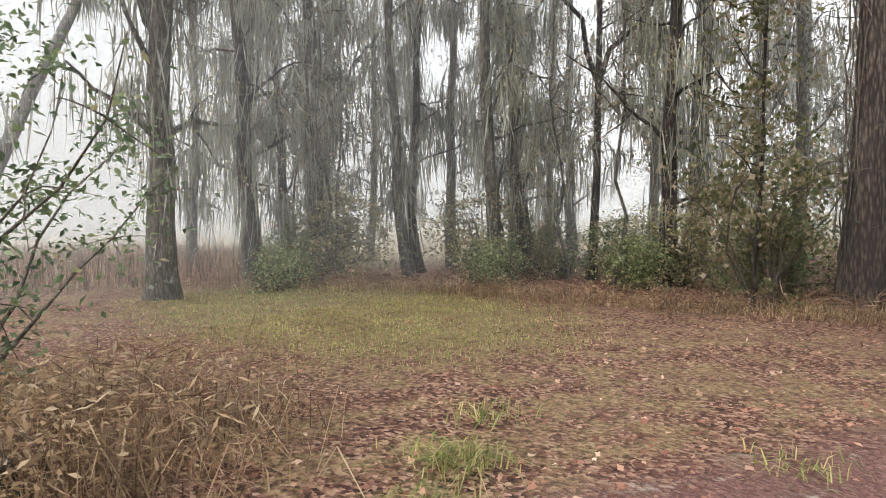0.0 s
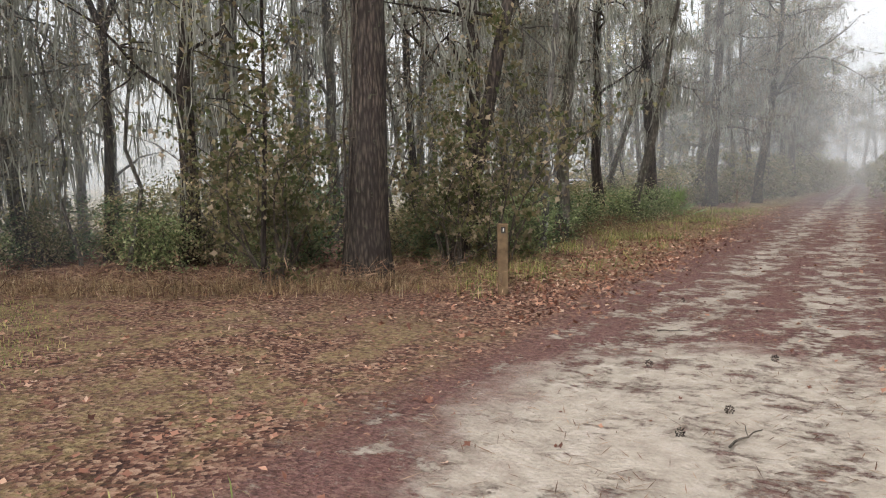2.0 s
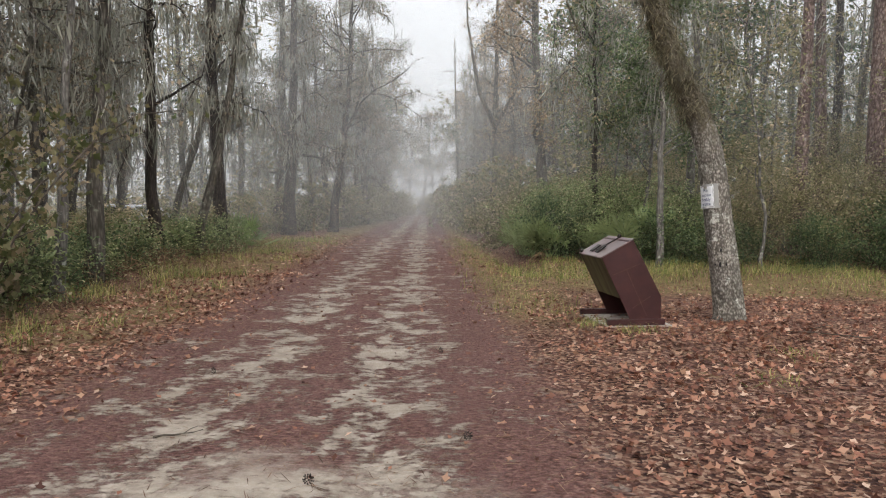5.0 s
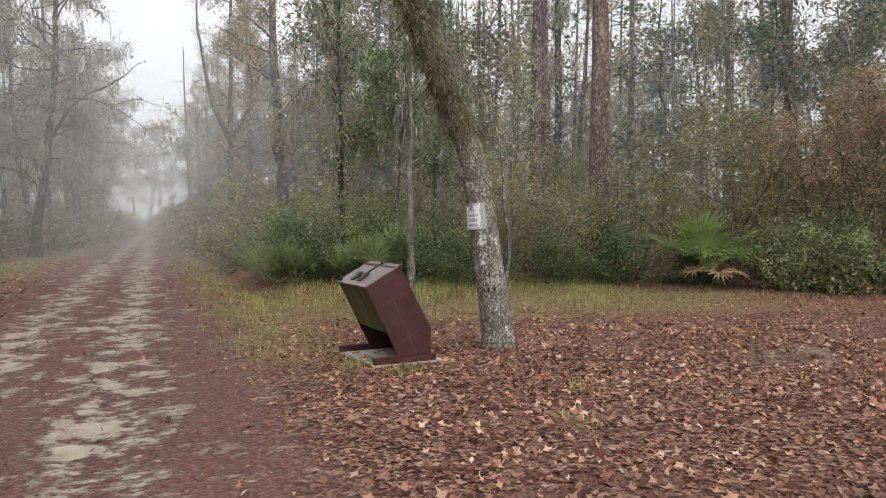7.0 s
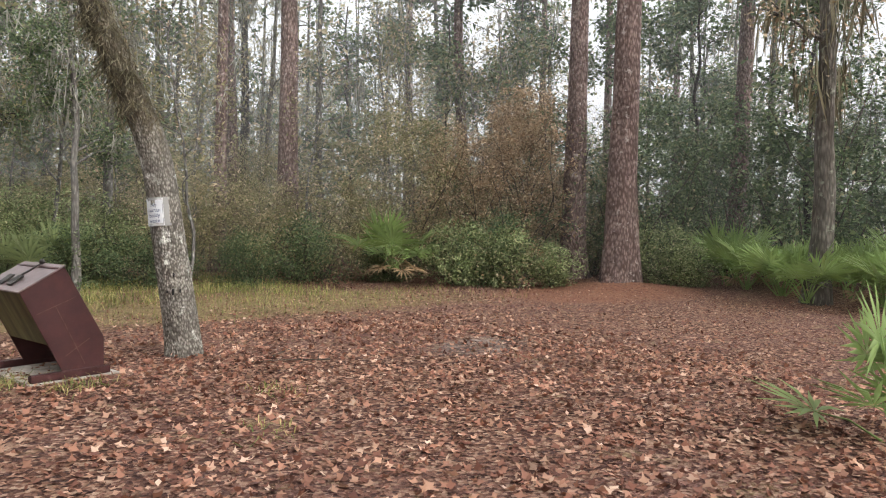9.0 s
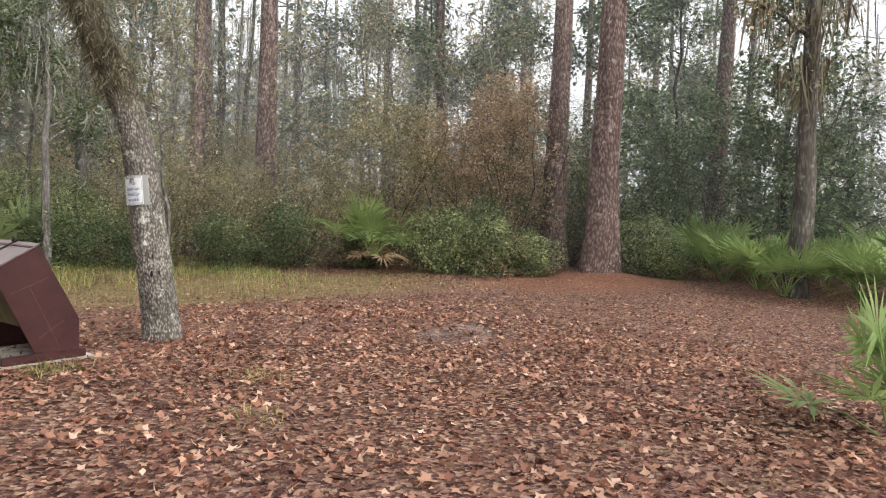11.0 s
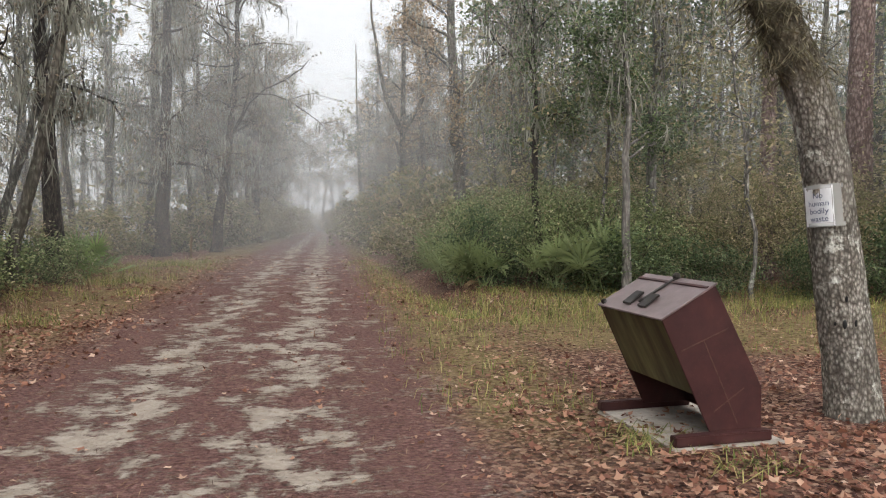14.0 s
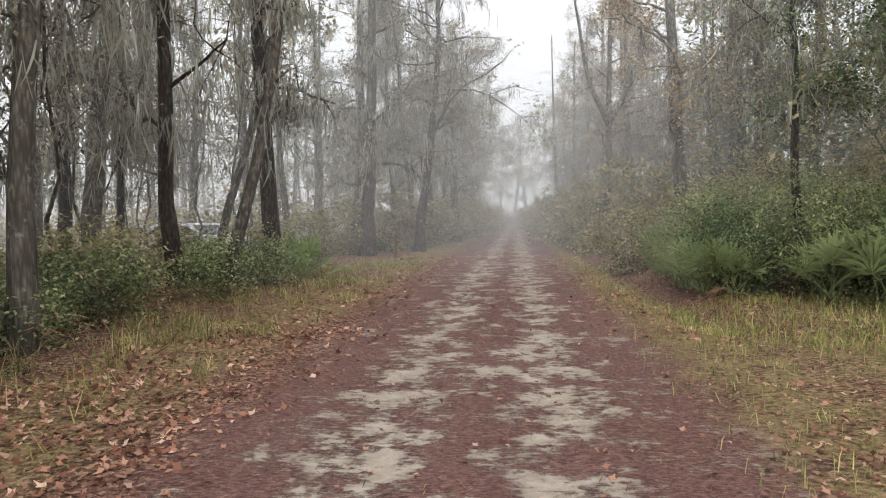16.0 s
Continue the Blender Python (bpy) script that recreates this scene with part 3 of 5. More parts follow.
    for x, y, a, k in ((-6.0, 46, 200, 0.9), (-5.4, 56, 60, 1.0), (-5.0, 66, 300, 1.1), (8.6, 45, 120, 0.8), (9.0, 54, 20, 0.85), (8.6, 64, 250, 0.95), (8.2, 75, 170, 1.0), (-5.4, 76, 80, 1.1), (-5.2, 86, 10, 1.1), (7.0, 86, 140, 1.0), (-5.4, 97, 220, 1.1), (6.6, 98, 40, 1.1), (-7.5, 106, 120, 1.2), (7.2, 110, 310, 1.1), (-2.6, 124, 60, 1.2), (2.0, 127, 190, 1.2), (-0.4, 133, 330, 1.3)):
        copy_thing(side, place(x, y, k, a))
    for i, (x, y, d, lx, ly) in enumerate(ROAD_LEFT):
        tree("mossy_tree", MT, x, y, d, lx, ly, 13 + (i * 29 % 5), BARK_MOSSY if i % 2 else BARK_DARK, 110, 1.5, 2.6, 3000, LEAF_CROWN, 0.12 if y > 22 else 0.085, 15, 2.8, 2.9, 0.06, 60 + i, group="mossy trees beside the road")
    # fainter trees behind the first row, out to the open field
    back = tree("mossy_tree", MT, -19.5, 8.5, 0.3, 0.02, -0.03, 13, BARK_MOSSY, 75, 2.0, 1.6, 2400, LEAF_CROWN, 0.1, 14, 1.8, 3.0, 0.08, 45, 9, group="mossy trees beside the clearing")
    for i, (x, y) in enumerate(((-22.5, 0.8), (-25, 7.5), (-21, 11), (-18.5, -0.2), (-20.5, 2.6), (-17.6, 7.2), (-23.5, 3.0), (-15.5, 10.5), (-18, 13.5), (-14, 13), (-12, 16.5), (-26, 1.5), (-16.5, 16.5), (-11.5, 11.5), (-13.5, 19.5))):
        copy_thing(back, place(x, y, 0.85 + 0.07 * (i % 5), 47 * i))
    # right of the road
    tree("forked_tree", "slim forked bare tree in the mist", 3.8, 39.9, 0.40, 0.01, 0, 16, BARK_MOSSY, 30, 1.3, 5, 2600, LEAF_RUST, 0.13, 12, 4, 3.6, 0.03, 90, 10, 5.0)
    for i, (x, y, d, lx, ly) in enumerate(ROAD_RIGHT):
        tree("mossy_tree", MT, x, y, d, lx, ly, 15 + i % 3, BARK_MOSSY, 45, 1.6, 4, 6000, LEAF_RUST if i % 3 == 0 else LEAF_CROWN, 0.14, 16, 4, 3.4, 0.05, 91 + i, group="mossy trees beside the road")
    tree("evergreen_oak", "small evergreen oak with dark leafy boughs over the verge", 5.5, 16.4, 0.18, 0, 0, 7.5, BARK_PALE, 45, 1.0, 3.2, 7500, LEAF_DARK, 0.085, 12, 2.4, 2.7, 0.05, 98, 10)
    tree("evergreen_oak", "small evergreen oak with dark leafy boughs over the verge", 4.9, 19.5, 0.2, -0.02, 0, 8, BARK_DARK, 40, 1.0, 3.0, 6500, LEAF_DARK, 0.085, 11, 2.6, 3.0, 0.05, 99, 10)
    tree("mossy_tree", MT, 7.0, 18.5, 0.24, 0, 0, 13, BARK_PALE, 30, 1.4, 3, 1600, LEAF_OLIVE, 0.09, 10, 3, 2.4, 0.04, 100)
    tree("mossy_tree", MT, 13.9, 23.2, 0.24, 0.09, -0.02, 12, BARK_MOSSY, 30, 1.3, 3, 1600, LEAF_OLIVE, 0.09, 9, 3, 2.4, 0.04, 101)
    tree("mossy_tree", MT, 16.0, 27.4, 0.47, 0, 0, 15, BARK_DARK, 90, 1.5, 3, 1500, LEAF_DARK, 0.1, 10, 3, 2.8, 0.04, 102)
    tree("moss_wrapped_tree", "trunk wrapped in brown hanging moss among palmettos", 15.0, 5.4, 0.42, 0.01, 0, 12, BARK_MOSSY, 60, 1.5, 2.4, 500, LEAF_RUST, 0.12, 8, 3.6, 2.2, 0.03, 103, moss_mat=MOSS_BROWN)
    for i, (x, y, d, lx, ly) in enumerate(PINES):
        tree("pine_tree", "tall straight pine with plated reddish bark", x, y, d, lx, ly, 22, BARK_PINE, 14 if i % 2 else 0, 1.2, 6, 2600, NEEDLES, 0.26, 12, 9, 2.6, 0.015, 120 + i, 16, group="pines in the wood")


def shrub(name, label, h, r, n, leaf, mat, seed, stems=10, lobed=False, base=0.1, dome=0.45):
    """A leafy bush of wandering stems and many single leaves in clumps."""
    rng = np.random.default_rng(seed)
    root = new(name)
    tagged(root, label, "shrub")
    tubes, spots = [], []
    for _ in range(stems):
        a, q = rng.uniform(0, 6.283), rng.uniform(0.15, 1.0)
        t, pts = limb(rng, (rng.normal(0, 0.1), rng.normal(0, 0.1), -0.05), (q * r * math.cos(a), q * r * math.sin(a), h * rng.uniform(0.6, 1.0)), h * rng.uniform(0.7, 1.1), 0.007 + 0.004 * h, 0.25, 7, 4)
        tubes.append(t)
        spots.append(pts[1:])
        for _ in range(5):
            t, pt = limb(rng, pts[rng.integers(1, 6)], rng.normal(0, 1, 3) + [0, 0, 0.15], r * rng.uniform(0.35, 0.8), 0.008, 0.4, 5, 3)
            tubes.append(t)
            spots.append(pt)
    part("stem", join(tubes), TWIG, root)
    spots = np.concatenate(spots)
    spots = spots[spots[:, 2] > base]
    w = rng.uniform(0, 1, len(spots)) ** 2
    c = spots[rng.choice(len(spots), n, p=w / w.sum())] + rng.normal(0, 0.10 + 0.03 * r, (n, 3))
    shell = int(n * dome)
    if shell:
        m = max(24, n // 70)
        way = unit(rng.normal(0, 1, (m, 3)) + [0, 0, 0.35])
        tuft = way * [r, r, h * 0.55] * rng.uniform(0.62, 1.08, (m, 1)) + [0, 0, h * 0.5]
        size = rng.uniform(0.07, 0.2, m) * (0.5 + 0.5 * r)
        k = rng.integers(0, m, shell)
        c[:shell] = tuft[k] + rng.normal(0, 1, (shell, 3)) * size[k][:, None] * [1, 1, 0.7]
    c[:, 2] = np.abs(c[:, 2] - 0.03) + 0.03
    part("foliage", lobed_leaf(rng, c, leaf, hang=True) if lobed else leaf_cloud(rng, c, leaf, leaf * 0.5), mat, root, kind="stuff")
    return root


def spread(make, spots, seed, lo=0.8, hi=1.25, group=""):
    """The first one is built, the others are copies of it, turned and scaled."""
    rng = np.random.default_rng(seed)
    first = make()
    if group:
        tagged(first, group=group)
    for i, (x, y) in enumerate(spots):
        s = rng.uniform(lo, hi)
        m = place(x, y, s, rng.uniform(0, 360), s * rng.uniform(0.85, 1.15))
        if i:
            copy_thing(first, m)
    x, y = spots[0]
    first.matrix_basis = place(x, y, 1.0, 0)


def line(pts, step, seed, jitter=0.5):
    """Spots along a bent line."""
    rng = np.random.default_rng(seed)
    pts = np.array(pts, float)
    out = []
    for a, b in zip(pts[:-1], pts[1:]):
        n = max(1, int(np.linalg.norm(b - a) / step))
        out += [a + (b - a) * (k + 0.5) / n + rng.normal(0, jitter, 2) for k in range(n)]
    return [(float(p[0]), float(p[1])) for p in out]


def build_shrubs():
    # the edge of the left wood, from the field to the road
    edge = [(-15.5, -1.6), (-14.2, 1.8), (-11.5, 4.6), (-8.6, 5.2), (-6.8, 6.4)]
    verge = [(-6.0, 7.8), (-6.2, 12), (-6.3, 17), (-6.6, 23)]
    spread(lambda: shrub("understory_bush", "grey-green tangled bush at the edge of the wood", 1.7, 1.0, 3600, 0.082, LEAF_OLIVE, 201), line([(x - 1.0, y + 1.0) for x, y in edge], 1.3, 1, 0.6), 1, 0.8, 1.3, "bushes at the edge of the wood")
    spread(lambda: shrub("evergreen_bush", "dark green evergreen bush under mossy trees", 1.3, 0.9, 3200, 0.082, LEAF_DARK, 202), line([(x - 1.6, y + 1.4) for x, y in edge], 1.5, 2, 0.6), 2, 0.8, 1.3, "evergreen bushes")
    spread(lambda: shrub("green_bush", "low green leafy bush at the wood's edge", 0.9, 0.7, 2600, 0.07, LEAF_GREEN, 203), line([(x - 0.3, y + 0.6) for x, y in edge] + verge, 2.2, 3, 0.5), 3, 0.7, 1.3, "green bushes")
    spread(lambda: shrub("understory_bush", "low grey-green tangled bush beside the road", 1.0, 0.9, 3000, 0.075, LEAF_OLIVE, 216), line([(x - 1.4, y) for x, y in verge], 1.0, 41, 0.5), 41, 0.85, 1.35, "low bushes beside the road")
    spread(lambda: shrub("evergreen_bush", "low dark green bush beside the road", 0.9, 0.8, 3000, 0.075, LEAF_DARK, 217), line([(x - 0.6, y) for x, y in verge], 1.5, 42, 0.6), 42, 0.75, 1.15, "low evergreen bushes")
    # faded maples by the corner
    spread(lambda: shrub("maple_sapling", "faded olive maple sapling with drooping leaves", 3.4, 0.9, 2200, 0.10, LEAF_FADED, 204, 9, True, 0.5), [(-7.2, 4.7), (-5.6, 6.9), (-5.2, 7.8), (-6.3, 8.4), (-7.6, 5.4)], 4, 0.75, 1.15, "faded maples at the corner")
    t = tree("maple_tree", "thin young maple with pale fading leaves", -7.3, 4.5, 0.08, 0, 0, 7, BARK_DARK, 0, 1, 2, 900, LEAF_FADED, 0.13, 9, 1.8, 1.3, 0.03, 205, 8)
    # bushes where the road runs on
    far_left = line([(-8.0, 32), (-7.2, 40), (-5.4, 48), (-4.4, 62), (-3.9, 80), (-3.5, 112)], 2.3, 5, 0.7)
    far_right = line([(4.2, 24), (4.4, 32), (3.8, 44), (3.1, 62), (2.7, 80), (2.2, 112)], 2.0, 6, 0.6)
    spread(lambda: shrub("roadside_bush", "misty olive roadside bush", 2.0, 1.3, 2300, 0.14, LEAF_OLIVE, 206), far_left + far_right + line([(-9, 122), (0, 126), (9, 122)], 1.6, 43, 0.8), 6, 0.85, 1.7, "bushes along the road")
    # right of the road
    bank = [(3.6, 22), (3.8, 19.5), (4.3, 17.6), (5.6, 16.2), (7.6, 15.6), (9.8, 15.0), (11.8, 14.2)]
    spread(lambda: shrub("green_bush", "bright green feathery bush beside the road", 2.1, 1.3, 11000, 0.08, LEAF_GREEN, 207, 14), [(3.9, 20.6), (4.9, 19.0), (4.4, 22.6), (4.6, 25.2), (6.2, 18.2)], 7, 0.9, 1.15, "green bushes by the road")
    spread(lambda: shrub("understory_bush", "olive understory bush in front of pines", 2.2, 1.1, 5200, 0.075, LEAF_OLIVE, 208), line([(x + 1.4, y + 2.4) for x, y in bank[:4]] + [(x + 0.4, y + 1.0) for x, y in bank[4:]] + [(13.5, 13.6), (16.5, 14.0)], 1.2, 8, 0.5), 8, 0.8, 1.35, "bushes under the pines")
    spread(lambda: shrub("dark_bush", "dark green bush under pines", 1.35, 0.9, 5200, 0.07, LEAF_DARK, 209), line([(x + 0.2, y + 0.4) for x, y in bank] + [(12.6, 12.6), (14.4, 12.0)], 1.3, 9, 0.4), 9, 0.8, 1.2, "dark bushes under the pines")
    spread(lambda: shrub("rusty_bush", "tall thicket of rusty brown leaves and vines", 5.0, 1.3, 12000, 0.095, LEAF_RUST, 210, 14, dome=0.7), [(16.0, 13.2), (14.6, 14.4), (17.6, 14.4)], 10, 0.85, 1.1, "rusty thickets")
    spread(lambda: shrub("olive_thicket", "tall dome of olive vine-covered thicket", 4.4, 1.8, 14000, 0.085, LEAF_OLIVE, 211, 16, dome=0.7), [(13.4, 15.2), (8.6, 17.8), (11.0, 18.0), (19.5, 15.5), (7.0, 20.5), (9.6, 20.8), (12.6, 20.6), (15.2, 18.6), (17.2, 16.8), (21.5, 16.0), (6.4, 23.8), (18.6, 12.6)], 11, 0.5, 0.85, "vine thickets")
    spread(lambda: shrub("green_bush", "fresh green waxy-leaved bush at clearing edge", 1.25, 0.8, 4400, 0.085, LEAF_GREEN, 212, 12), [(13.4, 11.7), (14.3, 10.9), (12.7, 12.5), (16.6, 9.4), (16.3, 8.4)], 12, 0.75, 1.1, "green bushes at the clearing")
    deep = [(18, 11), (20, 9), (22, 12), (19.8, 6.5), (23, 7), (20, 14), (25, 10), (27, 13), (24, 4), (28, 8)]
    spread(lambda: shrub("evergreen_tree", "dark green understory evergreen among pines", 4.6, 1.6, 7000, 0.12, LEAF_DARK, 213, 14), deep, 13, 0.75, 1.2, "evergreens among pines")
    # thin saplings that fill the wood
    spread(lambda: tree("sapling", "thin bare-stemmed sapling in the undergrowth", 0, 0, 0.07, 0.03, 0.02, 6.5, BARK_MOSSY, 12, 1.0, 2.5, 700, LEAF_CROWN, 0.08, 9, 1.6, 1.4, 0.07, 220, 7),
           line([(-17, -1), (-15, 3), (-12, 7), (-9.5, 8.5), (-8, 12), (-7.8, 18), (-9, 23), (-14, 30)], 1.5, 31, 1.2), 31, 0.8, 1.5, "saplings in the left wood")
    spread(lambda: tree("sapling", "thin leafy sapling under the pines", 0, 0, 0.07, -0.03, 0.03, 6.0, BARK_PALE, 4, 1.0, 2.5, 1100, LEAF_OLIVE, 0.09, 10, 1.2, 1.5, 0.07, 221, 7),
           line([(5.2, 24), (6.4, 19), (8.5, 17), (11, 16.6), (13.5, 17.5), (16, 17), (19, 13), (18.5, 16), (14, 21), (9, 22), (6.5, 27)], 1.5, 32, 1.0), 32, 0.8, 1.5, "saplings under the pines")
    spread(lambda: tree("evergreen_tree", "leafy dark evergreen tree deep in the wood", 0, 0, 0.16, 0, 0, 9, BARK_DARK, 10, 1.3, 3, 4600, LEAF_DARK, 0.17, 15, 1.6, 3.0, 0.06, 222, 8),
           line([(17, 21), (22, 17), (27, 15), (29, 10), (27, 5), (23, 1.5)], 3.0, 33, 1.5) + [(10.5, 25), (8.5, 30), (19.5, 25), (20.5, 3.2), (21.5, 7.6), (20.6, 12.4), (18.6, 1.6), (24.5, 12)], 33, 0.85, 1.35, "evergreen trees in the wood")
    # close to the path's start
    ob = shrub("tall_shrub", "leafy green shrub with thin stems beside the brambles", 3.0, 0.8, 2900, 0.075, LEAF_DARK, 214, 8, base=0.4)
    ob.matrix_basis = place(-5.75, -5.15)
    ob = shrub("reddish_shrub", "low shrub with dull red dying leaves", 0.6, 0.35, 500, 0.06, LEAF_RUST, 215, 8)
    ob.matrix_basis = place(-4.0, -4.75)


def fan(rng, mat_pieces, base, out, up, size, n=17):
    """One fan frond: a stalk and a half circle of narrow folded blades."""
    d = unit(np.array([math.cos(out) * math.cos(up), math.sin(out) * math.cos(up), math.sin(up)]))
    stalk = size * rng.uniform(0.9, 1.4)
    hub = base + d * stalk
    hub[2] = max(hub[2], 0.18)
    mid = (base + hub) / 2 + [0, 0, 0.06]
    tv, tf = tube(np.array([base, mid, hub]), [0.012, 0.009, 0.006], 4)
    side = unit(np.cross(d, [0, 0, 1.0]))
    nor = np.cross(side, d)
    a = np.linspace(-1.95, 1.95, n) + rng.normal(0, 0.04, n)
    ln = size * (0.62 + 0.38 * np.cos(a * 0.6)) * rng.uniform(0.8, 1.12, n)
    way = np.cos(a)[:, None] * d + np.sin(a)[:, None] * side + nor * rng.normal(0.12, 0.07, (n, 1))
    wd = 0.088 * size * np.ones((n, 1))
    perp = np.cross(way, nor)
    m1 = hub + way * ln[:, None] * 0.45
    tip = hub + way * ln[:, None] - np.array([0, 0, 1.0]) * (ln * rng.uniform(0.02, 0.22, n))[:, None]
    tip[:, 2] = np.maximum(tip[:, 2], 0.03)
    v = np.stack([m1 + perp * wd * 0.5, m1 + nor * wd * 0.25, m1 - perp * wd * 0.5, tip], 1).reshape(-1, 3)
    k = np.arange(n) * 4 + len(tv)
    h = np.full(n, len(tv) - 1)
    f = np.concatenate([np.stack(q, 1) for q in ((h, k, k + 1), (h, k + 1, k + 2), (k, k + 3, k + 1), (k + 1, k + 3, k + 2))])
    mat_pieces.append((np.concatenate([tv, v]), np.concatenate([tf, f])))


def palmetto(name, label, fans, size, seed, dead=0, rise=0.0, steep=0.25, mat=None):
    rng = np.random.default_rng(seed)
    root = new(name)
    tagged(root, label, "palmetto")
    for i in range(fans):
        pieces = []
        fan(rng, pieces, rng.normal(0, 0.07, 3) * [1, 1, 0] + [0, 0, rise], i * 2.4 + rng.normal(0, 0.3), rng.uniform(steep, 1.4), size * rng.uniform(0.75, 1.15))
        part("frond", join(pieces), mat or LEAF_PALM, root)
    for i in range(dead):
        pieces = []
        fan(rng, pieces, np.array([0, 0, 0.35 * size + rise]), rng.uniform(0, 6.28), -0.45, size * 0.6, 14)
        part("dead_frond", join(pieces), DRY_GRASS, root, "dry straw-coloured hanging frond")
    return root


def build_palmettos():
    spread(lambda: palmetto("palmetto", "green fan palmetto clump at the wood's edge", 11, 0.56, 301, 1, 0.1, 0.45, LEAF_GREEN), [(2.9, 19.2), (3.3, 18.6), (4.6, 17.8), (2.8, 20.4), (5.2, 17.2), (3.3, 21.8), (3.0, 23.4)], 21, 0.8, 1.25, "palmettos by the road")
    ob = palmetto("cabbage_palm", "young fan palm with drooping dead fronds", 15, 0.60, 302, 5, 0.35)
    ob.matrix_basis = place(11.3, 13.3, 1.25)
    spread(lambda: palmetto("palmetto", "saw palmetto with stiff upright green fans", 13, 0.66, 303, 1, 0.05, 0.5),
           [(16.4, 7.2), (17.2, 8.0), (15.6, 6.2), (17.6, 6.4), (18.4, 7.4), (16.6, 5.2), (14.6, 5.4), (14.9, 4.2), (16.0, 3.6), (18.2, 5.0), (19.2, 6.2), (17.4, 3.8), (19.4, 8.6), (14.2, 3.4), (20.2, 4.6)], 22, 0.9, 1.35, "saw palmettos under the pines")
    ob = palmetto("palmetto", "low pale green palmetto at the clearing's edge", 12, 0.55, 304, 0)
    ob.matrix_basis = place(5.75, 2.1, 0.8)
    spread(lambda: palmetto("palmetto", "dark green palmetto clump beside the track", 13, 0.55, 305), [(-5.7, 22.4), (-6.2, 23.2), (-12.5, 20.5)], 23, 0.9, 1.2, "palmettos left of the road")


def scatter(rng, n, x0, x1, y0, y1, keep):
    p = np.stack([rng.uniform(x0, x1, n), rng.uniform(y0, y1, n)], 1)
    k = keep(p[:, 0], p[:, 1])
    p = p[rng.uniform(0, 1, n) < k]
    return np.concatenate([p, gz(p[:, 0], p[:, 1])[:, None]], 1)


def build_groundcover():
    rng = np.random.default_rng(400)

    def stuff(name, vf, mat, label, cat):
        tagged(new(name, mesh_np(name, vf[0], vf[1], mat)), label, cat, kind="stuff")

    def litter_keep(x, y):
        u = np.abs(road_u(x, y))
        road = 1 - 0.88 * smooth(2.4, 1.3, u)
        patch = smooth(0.5, 1.2, ((x + 0.75) * 0.6) ** 2 + ((y - 1.4) * 0.44) ** 2)
        grassy = 1 - 0.6 * smooth(1.2, 0.6, ((x + 11.5) * 0.2) ** 2 + ((y + 0.6) * 0.36) ** 2)
        left = 1 - 0.72 * smooth(-2.0, -4.0, x) * smooth(6, 4, y)
        ash = 0.35 + 0.65 * smooth(0.3, 0.9, np.hypot(x - 6.7, (y - 6.7) * 1.5))
        return np.clip(road * (0.12 + 0.88 * patch) * grassy * left * ash * (0.65 + 0.35 * fractal(x * 1.3, y * 1.3)), 0, 1)

    c = scatter(rng, 26000, -9, 11, -4, 12, litter_keep)
    c[:, 2] += 0.012
    stuff("leaf_litter", lobed_leaf(rng, c, 0.068), LITTER, "fallen brown oak leaves scattered over the ground", "leaf litter")
    c = scatter(rng, 26000, 0.6, 9, -1, 11, lambda x, y: litter_keep(x, y) * smooth(0.8, 2.6, x + 0.4 * fractal(y * 2, x)) * smooth(9, 7, x) * smooth(11, 8.5, y))
    c[:, 2] += 0.015
    stuff("leaf_litter", lobed_leaf(rng, c, 0.072, 0.45), LITTER, "deep drift of curled fallen oak leaves", "leaf litter")
    c = scatter(rng, 6500, -5.0, -2.2, 3, 15, litter_keep)
    c[:, 2] += 0.02
    stuff("leaf_litter", lobed_leaf(rng, c, 0.075, 0.4), LITTER, "fallen leaves blown along the road's grassy edge", "leaf litter")
    c = scatter(rng, 9000, -5, 4, 14, 34, litter_keep)
    c[:, 2] += 0.012
    stuff("leaf_litter", lobed_leaf(rng, c, 0.10), LITTER, "fallen leaves along the road's edges", "leaf litter")

    c = scatter(rng, 85000, -15, 15, -5, 24, litter_keep)
    c[:, 2] += 0.014
    stuff("leaf_litter", leaf_cloud(rng, c, 0.05, 0.03, 0.0, 0.8), LITTER, "small curled brown leaves and leaf fragments", "leaf litter")
    # needles blown together on the track
    c = scatter(rng, 26000, -3.4, 2.2, -2, 16, lambda x, y: 0.75 * smooth(2.4, 1.2, np.abs(road_u(x, y))) * np.clip(0.4 + 0.6 * fractal(x * 2.1, y * 1.6), 0, 1))
    c[:, 2] += 0.006
    straw = leaf_cloud(rng, c, 0.15, 0.006, 0.0, 0.9)
    straw[0][:, 2] = np.repeat(c[:, 2], 4) + (straw[0][:, 2] - np.repeat(c[:, 2], 4)) * 0.12
    stuff("pine_straw", straw, BROWN_STEM, "reddish pine straw matted on sand", "pine straw")

    # grass
    tall = [(-15.2, -1.9), (-13.0, 0.4), (-11.6, 2.2), (-9.6, 3.2), (-7.6, 3.7), (-5.9, 4.7), (-4.9, 5.4)]
    pts = np.array(tall)
    seg = rng.integers(0, len(tall) - 1, 5200)
    t = np.round(rng.uniform(0, 1, (5200, 1)) * 9) / 9 + rng.normal(0, 0.03, (5200, 1))
    c = pts[seg] * (1 - t) + pts[seg + 1] * t + rng.normal(0, 0.4, (5200, 2)) + [-0.2, 0.35]
    c = np.concatenate([c, gz(c[:, 0], c[:, 1])[:, None]], 1)
    stuff("tall_dry_grass", blades(rng, c, 0.27, 0.009, 1.7), DRY_GRASS, "tall dry tan grass along the wood's edge", "grass")
